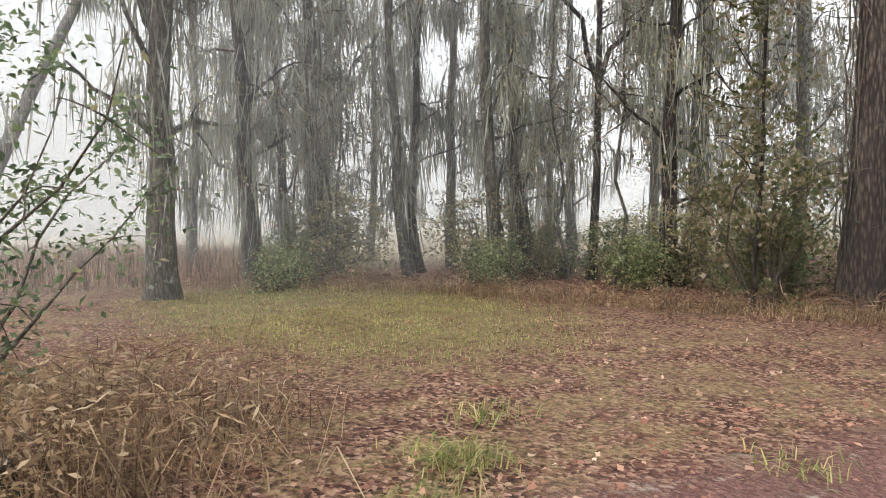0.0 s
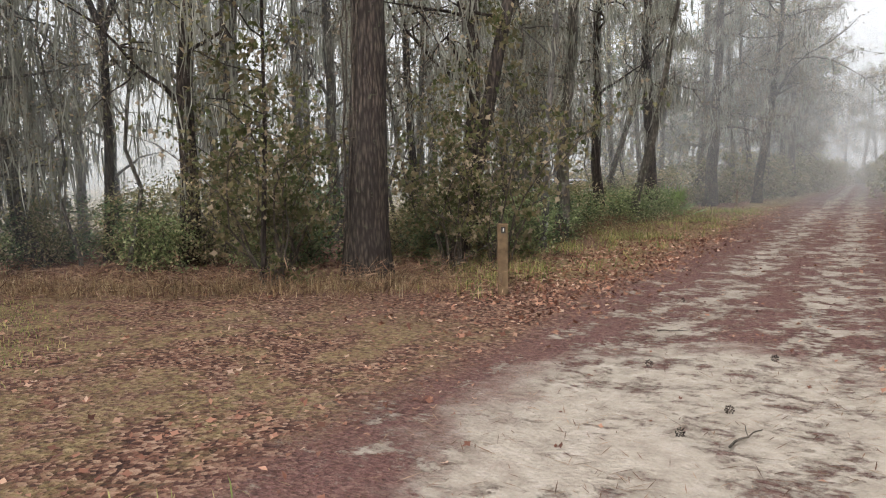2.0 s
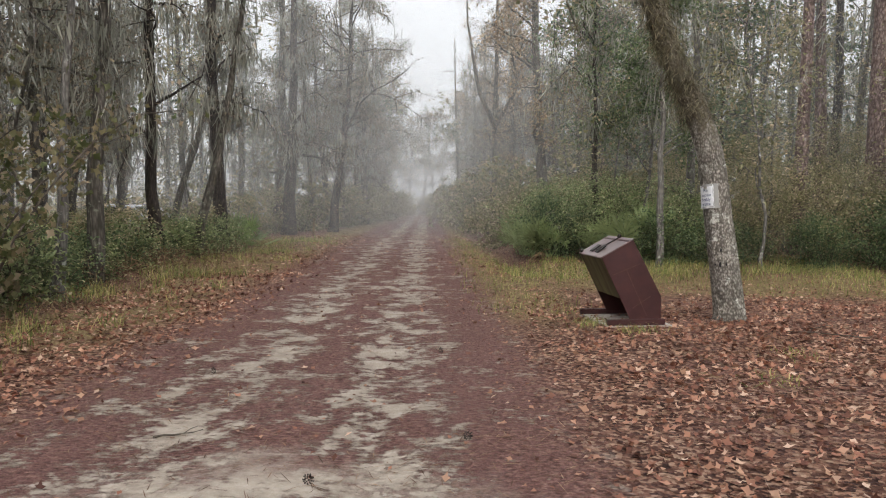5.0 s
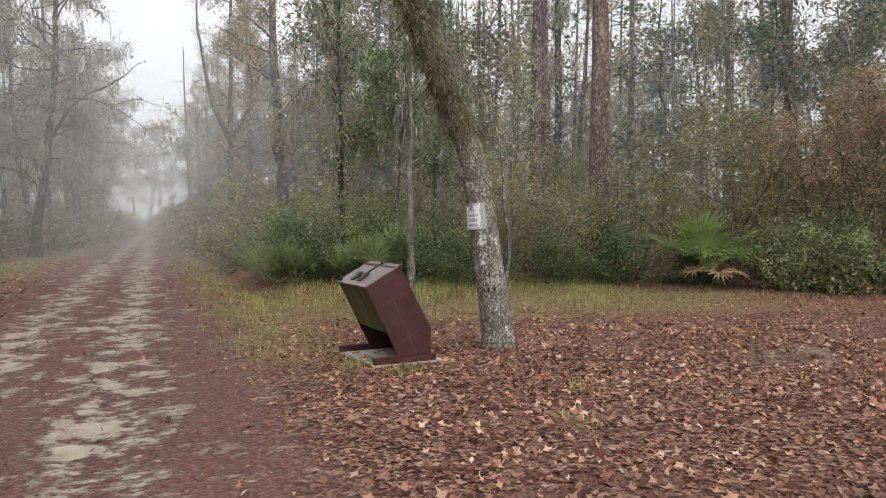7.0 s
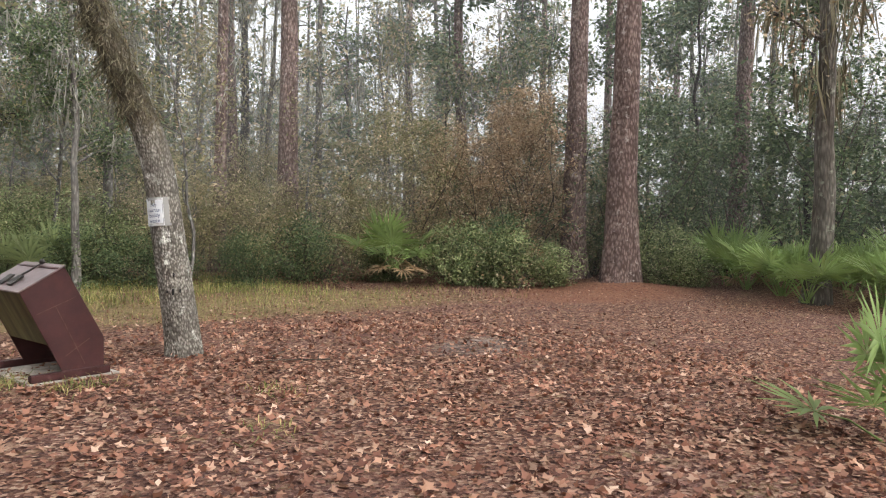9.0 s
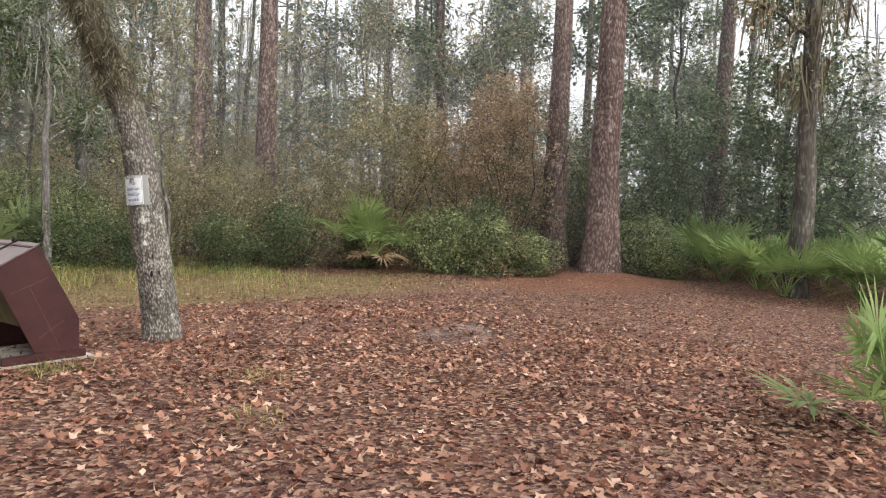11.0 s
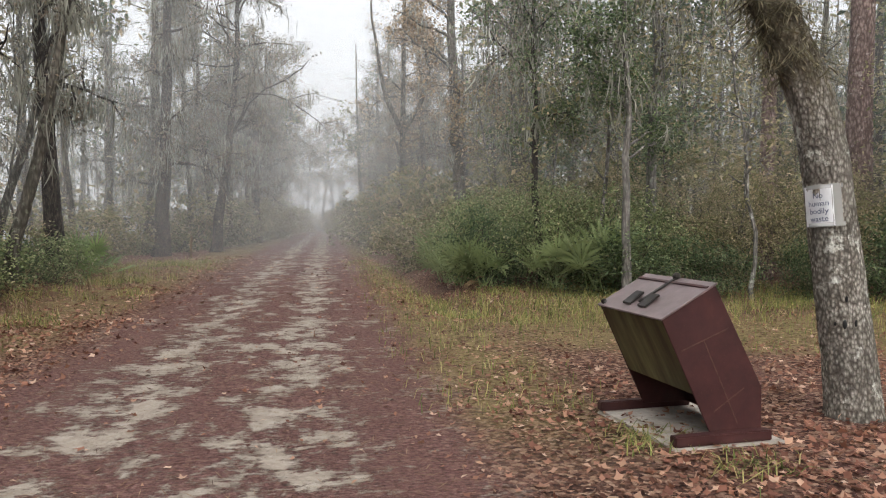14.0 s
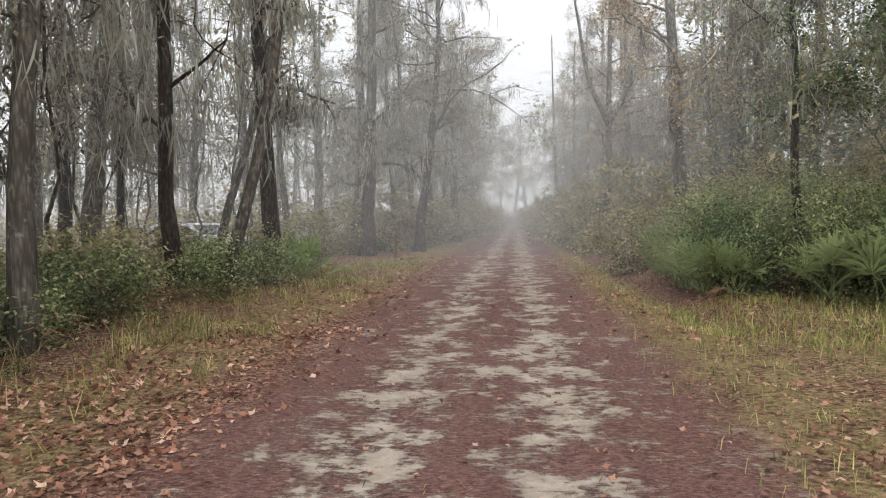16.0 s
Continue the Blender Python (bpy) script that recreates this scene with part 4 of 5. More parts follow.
    c = scatter(rng, 26000, -7.2, -2.9, 5, 30, lambda x, y: smooth(2.1, 3.0, -road_u(x, y)) * smooth(-0.2, 0.7, fractal(x * 2.3, y * 1.6)))
    stuff("verge_grass", blades(rng, c, 0.26, 0.009, 1.5), GREEN_GRASS, "yellow-green verge grass beside the road", "grass")
    c = scatter(rng, 9000, -7.0, -4.0, 6, 26, lambda x, y: smooth(3.2, 4.2, -road_u(x, y)) * smooth(-0.1, 0.6, fractal(x * 2.1 + 3, y * 1.9)))
    stuff("tall_dry_grass", blades(rng, c, 0.36, 0.009, 1.8), DRY_GRASS, "tall dry grass at the foot of bushes", "grass")
    c = scatter(rng, 42000, 0.6, 12, 9, 30, lambda x, y: np.maximum(np.exp(-((road_u(x, y) - 2.4) / 0.7) ** 2), smooth(2.2, 0.6, np.abs(y - 12.4 + (x - 6) * 0.18)) * smooth(2, 3, x)) * np.clip(0.5 + 0.5 * fractal(x, y * 1.4), 0, 1))
    stuff("verge_grass", blades(rng, c, 0.13, 0.007, 1.2), GREEN_GRASS, "short yellow-green grass at the clearing's edge", "grass")
    c = scatter(rng, 15000, 1.8, 9.5, 12.5, 18.5, lambda x, y: smooth(12.5, 14, y) * smooth(1.2, 2.4, x) * np.clip(0.55 + 0.6 * fractal(x * 1.7, y * 2.0), 0, 1))
    stuff("verge_grass", blades(rng, c, 0.24, 0.009, 1.7), GREEN_GRASS, "loose yellow-green grass at the foot of bushes", "grass")
    c = scatter(rng, 30000, -15, -5.5, -4, 3, lambda x, y: smooth(1.4, 0.5, ((x + 11) * 0.2) ** 2 + ((y + 0.6) * 0.33) ** 2))
    stuff("short_grass", blades(rng, c, 0.055, 0.007, 1.2), GREEN_GRASS, "thin short grass in the clearing", "grass")
    c = scatter(rng, 9000, -30, -15.5, -16, 1, lambda x, y: 1 + 0 * x)
    stuff("field_weeds", blades(rng, c, 0.75, 0.02, 0.6), BROWN_STEM, "brown dead weeds at the field's edge", "weeds")
    # dead weeds and brambles by the start of the path
    c = scatter(rng, 4500, -6.6, -2.9, -6.5, -2.7, lambda x, y: smooth(1.25, 0.5, np.hypot((x + 4.95) / 1.5, (y + 4.55) / 1.5)))
    stuff("dead_weeds", blades(rng, c, 0.42, 0.007, 1.9), BROWN_STEM, "tangle of dead brown weeds and brambles", "weeds")
    c = scatter(rng, 2200, -6.4, -3.0, -6.2, -2.8, lambda x, y: smooth(1.2, 0.4, np.hypot((x + 4.8) / 1.5, (y + 4.5) / 1.5)))
    stuff("dead_grass", blades(rng, c, 0.45, 0.009, 1.6), DRY_GRASS, "bent straw-coloured dead grass", "grass")
    c = scatter(rng, 12000, -6.6, -2.9, -6.5, -2.7, lambda x, y: smooth(1.2, 0.4, np.hypot((x + 4.95) / 1.5, (y + 4.55) / 1.5)))
    c[:, 2] += rng.uniform(0, 1, len(c)) ** 1.4 * 0.5
    half = len(c) // 2
    stuff("bramble_tangle", leaf_cloud(rng, c[:half], 0.26, 0.008, 0.1, 0.3), BROWN_STEM, "bent dead bramble stems in a tangle", "brambles")
    stuff("dead_leaves", leaf_cloud(rng, c[half:], 0.10, 0.022, 0.2, 0.3), LEAF_RUST, "withered brown leaves hanging in the brambles", "dead leaves")
    c = pts[rng.integers(0, len(tall), 5000)] + rng.normal(0, 0.75, (5000, 2)) + [-0.3, 0.4]
    c = np.concatenate([c, gz(c[:, 0], c[:, 1])[:, None] + rng.uniform(0, 0.35, (5000, 1))], 1)
    stuff("dry_weeds", leaf_cloud(rng, c, 0.22, 0.012, 0.0, 0.3), BROWN_STEM, "matted dry brown weeds at the wood's edge", "weeds")
    c = scatter(rng, 9000, -6.8, -4.0, 7.5, 24, lambda x, y: smooth(3.0, 4.2, -road_u(x, y)) * smooth(-0.3, 0.5, fractal(x * 1.9, y * 1.3 + 2)))
    c[:, 2] += rng.uniform(0, 1, len(c)) ** 1.5 * 0.45
    stuff("dry_weeds", leaf_cloud(rng, c, 0.24, 0.012, -0.3, 0.3), BROWN_STEM, "dead brown weeds standing along the verge", "weeds")
    for x, y, n, h in ((-3.55, -2.55, 200, 0.15), (-3.0, -3.0, 130, 0.15), (-4.3, -1.9, 90, 0.14), (-2.6, -0.9, 60, 0.1), (2.35, 7.5, 90, 0.10), (2.0, 8.1, 120, 0.12), (3.6, 6.4, 60, 0.08), (2.9, 5.4, 40, 0.08)):
        c = np.array([x, y]) + rng.normal(0, 0.14, (n, 2))
        c = np.concatenate([c, gz(c[:, 0], c[:, 1])[:, None]], 1)
        stuff("grass_tuft", blades(rng, c, h, 0.009, 2.2), GREEN_GRASS, "fresh green grass tuft among fallen leaves", "grass")


def build_far_woods():
    """The depth of the wood behind the nearer trees."""
    rng = np.random.default_rng(500)
    tubes, spots = [], []
    n = 0
    while n < 300:
        x, y = rng.uniform(-45, 62), rng.uniform(8, 105)
        u = road_u(x, y)
        if abs(u) < (6.5 if y < 50 else 3.6) or (x < 0 and (y < 31 or (x > -8 and y < 50))) or (x > 0 and y + x * 0.6 < 30) or (x < -20 and y < 45):
            continue
        h = rng.uniform(11, 20)
        path = trunk_path(rng, h, rng.normal(0, 0.03), rng.normal(0, 0.03), 0.06, 7) + [x, y, 0]
        tubes.append(tube(path, np.linspace(rng.uniform(0.1, 0.24), 0.04, 7), 6))
        for _ in range(9):
            z = rng.uniform(2.5, h)
            p = np.array([np.interp(z, path[:, 2], path[:, k]) for k in (0, 1)] + [z])
            t, pts = limb(rng, p, (*rng.normal(0, 1, 2), 0.4), rng.uniform(1.5, 3.4), 0.04, 0.3, 5, 3)
            tubes.append(t)
            spots.append(pts[1:])
        n += 1
    woods = tagged(new("far_woods"), "misty depth of mixed pine and hardwood forest", "woods", kind="stuff")
    part("trunks", join(tubes), BARK_MOSSY, woods, kind="stuff", smooth=True)
    spots = np.concatenate(spots)
    k = 80000
    tufts = spots[rng.integers(0, len(spots), 1500)]
    c = tufts[rng.integers(0, len(tufts), k)] + rng.normal(0, 0.5, (k, 3))
    part("foliage", leaf_cloud(rng, c, 0.36, 0.2), LEAF_OLIVE, woods, kind="stuff")
    k = 56000
    tufts = spots[rng.integers(0, len(spots), 1100)]
    c = tufts[rng.integers(0, len(tufts), k)] + rng.normal(0, 0.45, (k, 3))
    part("foliage", leaf_cloud(rng, c, 0.38, 0.18), NEEDLES, woods, kind="stuff")
    a = spots[rng.integers(0, len(spots), 800)]
    part("hanging_moss", strands(rng, a, 1.8, 0.06, 9), MOSS, woods, kind="stuff")
    # undergrowth between them
    c = np.stack([rng.uniform(-45, 62, 2200), rng.uniform(14, 90, 2200)], 1)
    u = road_u(c[:, 0], c[:, 1])
    ok = (np.abs(u) > 6.0) & ~((c[:, 0] < 0) & ((c[:, 1] < 33) | (c[:, 0] > -8))) & ~((c[:, 0] > 0) & (c[:, 1] + c[:, 0] * 0.6 < 27)) & ~((c[:, 0] < -20) & (c[:, 1] < 45))
    c = c[ok]
    cc = np.repeat(c, 45, 0)
    z = np.abs(rng.normal(0, 1.3, len(cc)))
    p = np.stack([cc[:, 0] + rng.normal(0, 0.8, len(cc)), cc[:, 1] + rng.normal(0, 0.8, len(cc)), z], 1)
    part("undergrowth", leaf_cloud(rng, p, 0.36, 0.2), LEAF_OLIVE, woods, kind="stuff")


build_trees()
build_shrubs()
build_palmettos()
build_groundcover()
build_far_woods()

# ---- things ----
def rusty_steel():
    m, b = material("dark_brown_painted_steel", 0.42)
    p = coords(m)
    n = noise_tex(m, p, 4, 5, 0.7)
    fine = noise_tex(m, p, 60, 4, 0.7)
    c = ramp(m, n, [(0.3, (0.034, 0.012, 0.012)), (0.6, (0.064, 0.023, 0.022)), (0.85, (0.105, 0.042, 0.036))])
    c = mix(m, fine.step(0.62, 0.75) * 0.5, c, (0.14, 0.075, 0.05))
    colour(m, b, c)
    m.node_tree.links.new((n * 0.35 + 0.3).s, b.inputs["Roughness"])
    bump(m, b, fine, 0.15, 0.004)
    return m


def algae_steel():
    m, b = material("algae_stained_steel", 0.6)
    p = coords(m, (1, 7, 1.2))
    n = noise_tex(m, p, 1.6, 5, 0.6)
    c = ramp(m, n, [(0.35, (0.05, 0.038, 0.022)), (0.55, (0.105, 0.095, 0.045)), (0.8, (0.19, 0.18, 0.085))])
    colour(m, b, c)
    bump(m, b, n, 0.2, 0.004)
    return m


def plain(name, c, rough=0.7, amount=0.25, scale=8):
    m, b = material(name, rough)
    n = noise_tex(m, coords(m), scale, 5, 0.65)
    colour(m, b, ramp(m, n, [(0.3, tuple(k * (1 - amount) for k in c)), (0.75, tuple(min(1, k * (1 + amount)) for k in c))]))
    bump(m, b, n, 0.25, 0.01)
    return m


STEEL = rusty_steel()
ALGAE = algae_steel()
# a paler, pinkish steel than the bin's panels
LID_STEEL = plain("pale_lid_steel", (0.22, 0.165, 0.165), 0.38, 0.3, 5)
CONCRETE = plain("pale_concrete", (0.46, 0.41, 0.36), 0.9, 0.4, 7)
IRON = plain("black_iron", (0.03, 0.025, 0.022), 0.5)
WOOD_POST = plain("weathered_brown_wood", (0.17, 0.115, 0.065), 0.85, 0.4, 14)
PAPER = plain("white_paper", (0.72, 0.73, 0.75), 0.6, 0.06, 20)
INK = plain("faded_blue_ink", (0.10, 0.12, 0.19), 0.8, 0.1)
BLACK = plain("black_plastic", (0.02, 0.02, 0.02), 0.5)
WHITE_CAR = plain("white_car_paint", (0.72, 0.74, 0.76), 0.3, 0.05, 2)
SCRATCH = plain("bare_scratched_metal", (0.095, 0.05, 0.04), 0.6, 0.4, 30)


def bm_part(name, bm, mat, parent=None, label=""):
    me = bpy.data.meshes.new(name)
    bm.normal_update()
    bm.to_mesh(me)
    bm.free()
    me.materials.append(mat)
    ob = new(name, me)
    ob.parent = parent
    return tagged(ob, label=label)


def slab(x0, x1, y0, y1, z0, z1, bevel=0.006):
    bm = bmesh.new()
    bmesh.ops.create_cube(bm, size=1)
    for v in bm.verts:
        v.co = (x0 + (v.co.x + 0.5) * (x1 - x0), y0 + (v.co.y + 0.5) * (y1 - y0), z0 + (v.co.z + 0.5) * (z1 - z0))
    if bevel:
        bmesh.ops.bevel(bm, geom=bm.edges[:], offset=bevel, segments=2, affect="EDGES")
    return bm


def plate(outline, t, axis):
    """A flat plate: an outline in two coordinates, given thickness along the third (axis "y" or a direction)."""
    bm = bmesh.new()
    vs = [bm.verts.new(p) for p in outline]
    f = bm.faces.new(vs)
    r = bmesh.ops.extrude_face_region(bm, geom=[f])
    bmesh.ops.translate(bm, vec=Vector(axis) * t, verts=[v for v in r["geom"] if isinstance(v, bmesh.types.BMVert)])
    bmesh.ops.recalc_face_normals(bm, faces=bm.faces[:])
    bmesh.ops.bevel(bm, geom=bm.edges[:], offset=min(t * 0.3, 0.004), segments=1, affect="EDGES")
    return bm


def build_bin():
    """A tilted steel refuse hopper on a slab; x runs away from the road, y along its width."""
    root = new("trash_bin_holder")
    root.matrix_basis = pose(2.05, 7.95, 0.03, 0, 0, 5)
    tagged(root, "tilted dark brown steel bin housing standing on concrete slab", "trash bin")
    W = 0.84
    prof = [(0.0, 0.80), (0.38, 1.01), (0.735, 0.34), (0.735, 0.05), (0.36, 0.05)]
    for y in (0.0, W - 0.012):
        bm_part("side_panel", plate([(x, y, z) for x, z in prof], 0.012, (0, 1, 0)), STEEL, root)
    # front stops short of the ground and leaves the chute's mouth open
    bm_part("front_panel", plate([(0.008, 0.012, 0.79), (0.008, W - 0.012, 0.79), (0.235, W - 0.012, 0.315), (0.235, 0.012, 0.315)], 0.01, (0.9, 0, 0.43)), ALGAE, root, "front panel stained green by algae")
    bm_part("back_panel", plate([(0.372, 0.012, 1.0), (0.372, W - 0.012, 1.0), (0.727, W - 0.012, 0.335), (0.727, 0.012, 0.335)], 0.01, (-0.88, 0, -0.47)), STEEL, root)
    bm_part("rear_panel", plate([(0.725, 0.012, 0.34), (0.725, W - 0.012, 0.34), (0.725, W - 0.012, 0.05), (0.725, 0.012, 0.05)], 0.008, (-1, 0, 0)), STEEL, root)
    ux, uz = 0.875, 0.484
    def on_lid(a, y, h=0.0):
        return (a * ux - h * uz, y, 0.803 + a * uz + h * ux)
    lid = bm_part("lid", plate([on_lid(-0.015, -0.012), on_lid(-0.015, W + 0.012), on_lid(0.445, W + 0.012), on_lid(0.445, -0.012)], 0.014, (-uz, 0, ux)), LID_STEEL, root, "pale grey-pink lid with locking straps")
    bm_part("hinge_strip", plate([on_lid(0.36, -0.01, 0.016), on_lid(0.36, W + 0.01, 0.016), on_lid(0.385, W + 0.01, 0.016), on_lid(0.385, -0.01, 0.016)], 0.006, (-uz, 0, ux)), STEEL, lid)
    bm_part("strap", plate([on_lid(0.10, 0.40, 0.016), on_lid(0.10, 0.43, 0.016), on_lid(0.43, 0.43, 0.016), on_lid(0.43, 0.40, 0.016)], 0.012, (-uz, 0, ux)), IRON, lid, "black iron locking strap")
    for y in (0.27, 0.47):
        bm_part("flap", plate([on_lid(0.055, y, 0.016), on_lid(0.055, y + 0.10, 0.016), on_lid(0.19, y + 0.10, 0.03), on_lid(0.19, y, 0.03)], 0.016, (-uz, 0, ux)), IRON, lid, "folded black hasp flap")
    bm = bmesh.new()
    bmesh.ops.create_uvsphere(bm, u_segments=10, v_segments=6, radius=0.022, matrix=Matrix.Translation(on_lid(0.02, W - 0.05, 0.025)))
    bm_part("knob", bm, IRON, lid)
    bm = bmesh.new()
    bmesh.ops.create_uvsphere(bm, u_segments=10, v_segments=6, radius=0.028, matrix=Matrix.Translation(on_lid(0.43, 0.415, 0.03)))
    bm_part("hinge_pin", bm, IRON, lid)
    for y in (-0.075, W + 0.005):
        bm_part("base_rail", slab(0.06 if y < 0 else 0.02, 0.76, y, y + 0.07, 0.008, 0.075), STEEL, root)
    for a, b in (((0.14, 0.60), (0.47, 0.73)), ((0.30, 0.66), (0.555, 0.11)), ((0.38, 0.20), (0.60, 0.34))):
        d = Vector((b[0] - a[0], 0, b[1] - a[1]))
        n = Vector((-d.z, 0, d.x)).normalized() * 0.004
        A, B = Vector((a[0], -0.0025, a[1])), Vector((b[0], -0.0025, b[1]))
        bm_part("scratch_line", plate([A - n, B - n, B + n, A + n], 0.002, (0, 1, 0)), SCRATCH, root, "long pale scratch in the paint")
    tagged(bm_part("concrete_slab", slab(0.02, 0.86, -0.12, W + 0.10, -0.10, 0.006, 0.02), CONCRETE), "pale stained concrete slab half buried in leaves", "slab").matrix_basis = root.matrix_basis


def build_sign_tree():
    rng = np.random.default_rng(700)
    root = new("sign_tree")
    bx, by = 3.79, 8.40
    root.location = (bx, by, -0.03)
    tagged(root, "leaning oak with pale blocky bark and knot holes", "tree")
    off = [(0, 0.0), (0.5, -0.06), (1.0, -0.13), (1.6, -0.215), (2.2, -0.28), (2.75, -0.50), (3.2, -0.72), (4.0, -1.0), (5.0, -1.25), (6.5, -1.6), (8.5, -1.9)]
    right = np.array([0.964, -0.267])
    z = np.linspace(0, 8.5, 70)
    o = np.interp(z, [p[0] for p in off], [p[1] for p in off])
    o = np.convolve(np.pad(o, 3, "edge"), np.ones(7) / 7, "valid")
    path = np.stack([right[0] * o, right[1] * o, z], 1)
    rad = np.interp(z, [0, 0.15, 0.6, 2.2, 3.0, 8.5], [0.212, 0.192, 0.18, 0.158, 0.145, 0.07])
    v, f = tube(path, rad, 44, 0.006, rng)
    n = 70 * 44
    ang = np.tile(np.arange(44), 70)
    row = np.repeat(np.arange(70), 44)
    groove = ((ang + row // 3 * 2) % 4 == 0) * 0.012 + ((row + ang * 3) % 5 == 0) * 0.008
    axis = np.repeat(path, 44, 0)
    v[:n] -= unit(v[:n] - axis) * (groove * rng.uniform(0.4, 1.3, n))[:, None]
    pieces = [(v, f)]
    spots = []
    for z0, d, ln, r in ((3.5, (-0.7, 0.35, 0.9), 3.6, 0.075), (3.9, (0.75, 0.1, 0.9), 3.2, 0.06), (4.6, (-0.2, -0.8, 0.7), 2.6, 0.05), (5.5, (0.7, 0.5, 0.5), 2.6, 0.05), (6.2, (-0.8, 0.1, 0.4), 2.4, 0.04)):
        p = np.array([np.interp(z0, z, path[:, k]) for k in range(3)])
        t, pts = limb(rng, p, d, ln, r, 0.25, 9, 8)
        pieces.append(t)
        spots.append(pts[2:])
        for _ in range(4):
            t, pt = limb(rng, pts[rng.integers(3, 8)], rng.normal(0, 1, 3), 1.1, 0.018, 0.5, 5, 4)
            pieces.append(t)
            spots.append(pt)
    part("trunk", join(pieces), BARK_SIGN, root, smooth=True)
    spots = np.concatenate(spots)
    hi = path[(z > 2.5)]
    ring = unit(rng.normal(0, 1, (900, 3)) * [1, 1, 0.0])
    pick = rng.integers(0, len(hi), 900)
    a = np.concatenate([spots[rng.integers(0, len(spots), 50)], hi[pick] + ring * (rad[z > 2.5][pick] + 0.004)[:, None] + rng.normal(0, 0.05, (900, 3)) * [0, 0, 1]])
    part("hanging_moss", strands(rng, a, 0.2, 0.012, 10, 0.03), MOSS_BROWN, root, "brown-green moss on the upper trunk", kind="stuff")
    c = spots[rng.integers(0, len(spots), 1200)] + rng.normal(0, 0.25, (1200, 3))
    part("crown", leaf_cloud(rng, c, 0.08, 0.045), LEAF_OLIVE, root, kind="stuff")
    view = unit(np.array([-0.6, -0.8, 0.0]))
    # no recess is cut: solid black blobs give the holes their inner shade
    for zz, ww, hh, sx in ((0.93, 0.022, 0.05, 0.03), (0.75, 0.03, 0.07, 0.0), (0.76, 0.018, 0.05, 0.07), (0.75, 0.02, 0.03, -0.06)):
        p = np.array([np.interp(zz, z, path[:, k]) for k in range(3)])
        r = np.interp(zz, z, rad)
        side = np.array([0.8, -0.6, 0])
        bm = bmesh.new()
        bmesh.ops.create_uvsphere(bm, u_segments=10, v_segments=8, radius=1.0)
        for q in bm.verts:
            q.co = Vector(p + view * (r * math.sqrt(max(1 - (sx / r) ** 2, 0.1)) - 0.004) + side * sx) + Vector((q.co.x * ww * 0.5, q.co.y * ww * 0.5, q.co.z * hh * 0.5))
        bm_part("knot_hole_shade", bm, BLACK, root, "black blob for the shade inside a woodpecker hole")
    # the paper notice taped round the trunk
    zc = 1.585
    p = np.array([np.interp(zc, z, path[:, k]) for k in range(3)]) + [bx, by, -0.03]
    nrm = unit(np.array([-0.90, -0.44, 0.0]))
    sign = new("paper_notice")
    yaw = math.degrees(math.atan2(nrm[0], -nrm[1]))
    sign.matrix_basis = Matrix.Translation(Vector(p + nrm * 0.160)) @ pose(0, 0, 0, 0, -5, math.degrees(math.atan2(nrm[1], nrm[0])) + 90)
    tagged(sign, "white handwritten paper notice taped to tree trunk", "sign")
    w, h = 0.20, 0.285
    gx, gzv = np.meshgrid(np.linspace(-w / 2, w / 2, 13), np.linspace(-h / 2, h / 2, 15), indexing="ij")
    gy = 1.6 * np.abs(gx) ** 2 * 1.6 - 0.012 + 0.003 * np.sin(gzv * 40) * np.sin(gx * 30) - 0.015 * np.clip(-gx - 0.06, 0, 1) * 3
    pv = np.stack([gx, gy, gzv], 2).reshape(-1, 3)
    i, j = np.meshgrid(np.arange(12), np.arange(14), indexing="ij")
    k = (i * 15 + j).ravel()
    part("sheet", (pv, np.stack([k, k + 15, k + 16, k + 1], 1)), PAPER, sign, smooth=True)
    for text, zz in (("No", 0.075), ("human", 0.02), ("bodily", -0.035), ("waste", -0.09)):
        cu = bpy.data.curves.new(text, "FONT")
        cu.body, cu.size, cu.align_x, cu.extrude = text, 0.055, "CENTER", 0.0006
        tmp = new("tmp", cu)
        me = bpy.data.meshes.new_from_object(tmp.evaluated_get(bpy.context.evaluated_depsgraph_get()))
        bpy.data.objects.remove(tmp)
        for q in me.vertices:
            x, y = q.co.x, q.co.y
            q.co = (x + 0.005, 1.6 * x * x * 1.6 - 0.0155 + q.co.z - 0.004, y + zz - 0.02)
        me.materials.clear()
        me.materials.append(INK)
        ob = new("lettering", me)
        ob.parent = sign
    film, b = material("clear_tape", 0.25)
    b.inputs["Base Color"].default_value = (0.7, 0.7, 0.68, 1)
    b.inputs["Alpha"].default_value = 0.35
    for zz, hh in ((0.135, 0.03), (-0.135, 0.03), (0.0, 0.24)):
        a = np.linspace(-0.55, 1.15 if hh < 0.1 else 1.0, 14)
        a0 = a if hh < 0.1 else np.linspace(0.62, 1.05, 14)
        r = 0.157
        pv = np.concatenate([np.stack([np.sin(a0) * r, 0.150 - np.cos(a0) * r - 0.014, np.full(14, zz + s * hh / 2)], 1) for s in (-1, 1)])
        k = np.arange(13)
        part("tape", (pv, np.stack([k, k + 1, k + 15, k + 14], 1)), film, sign, "clear plastic tape", True)


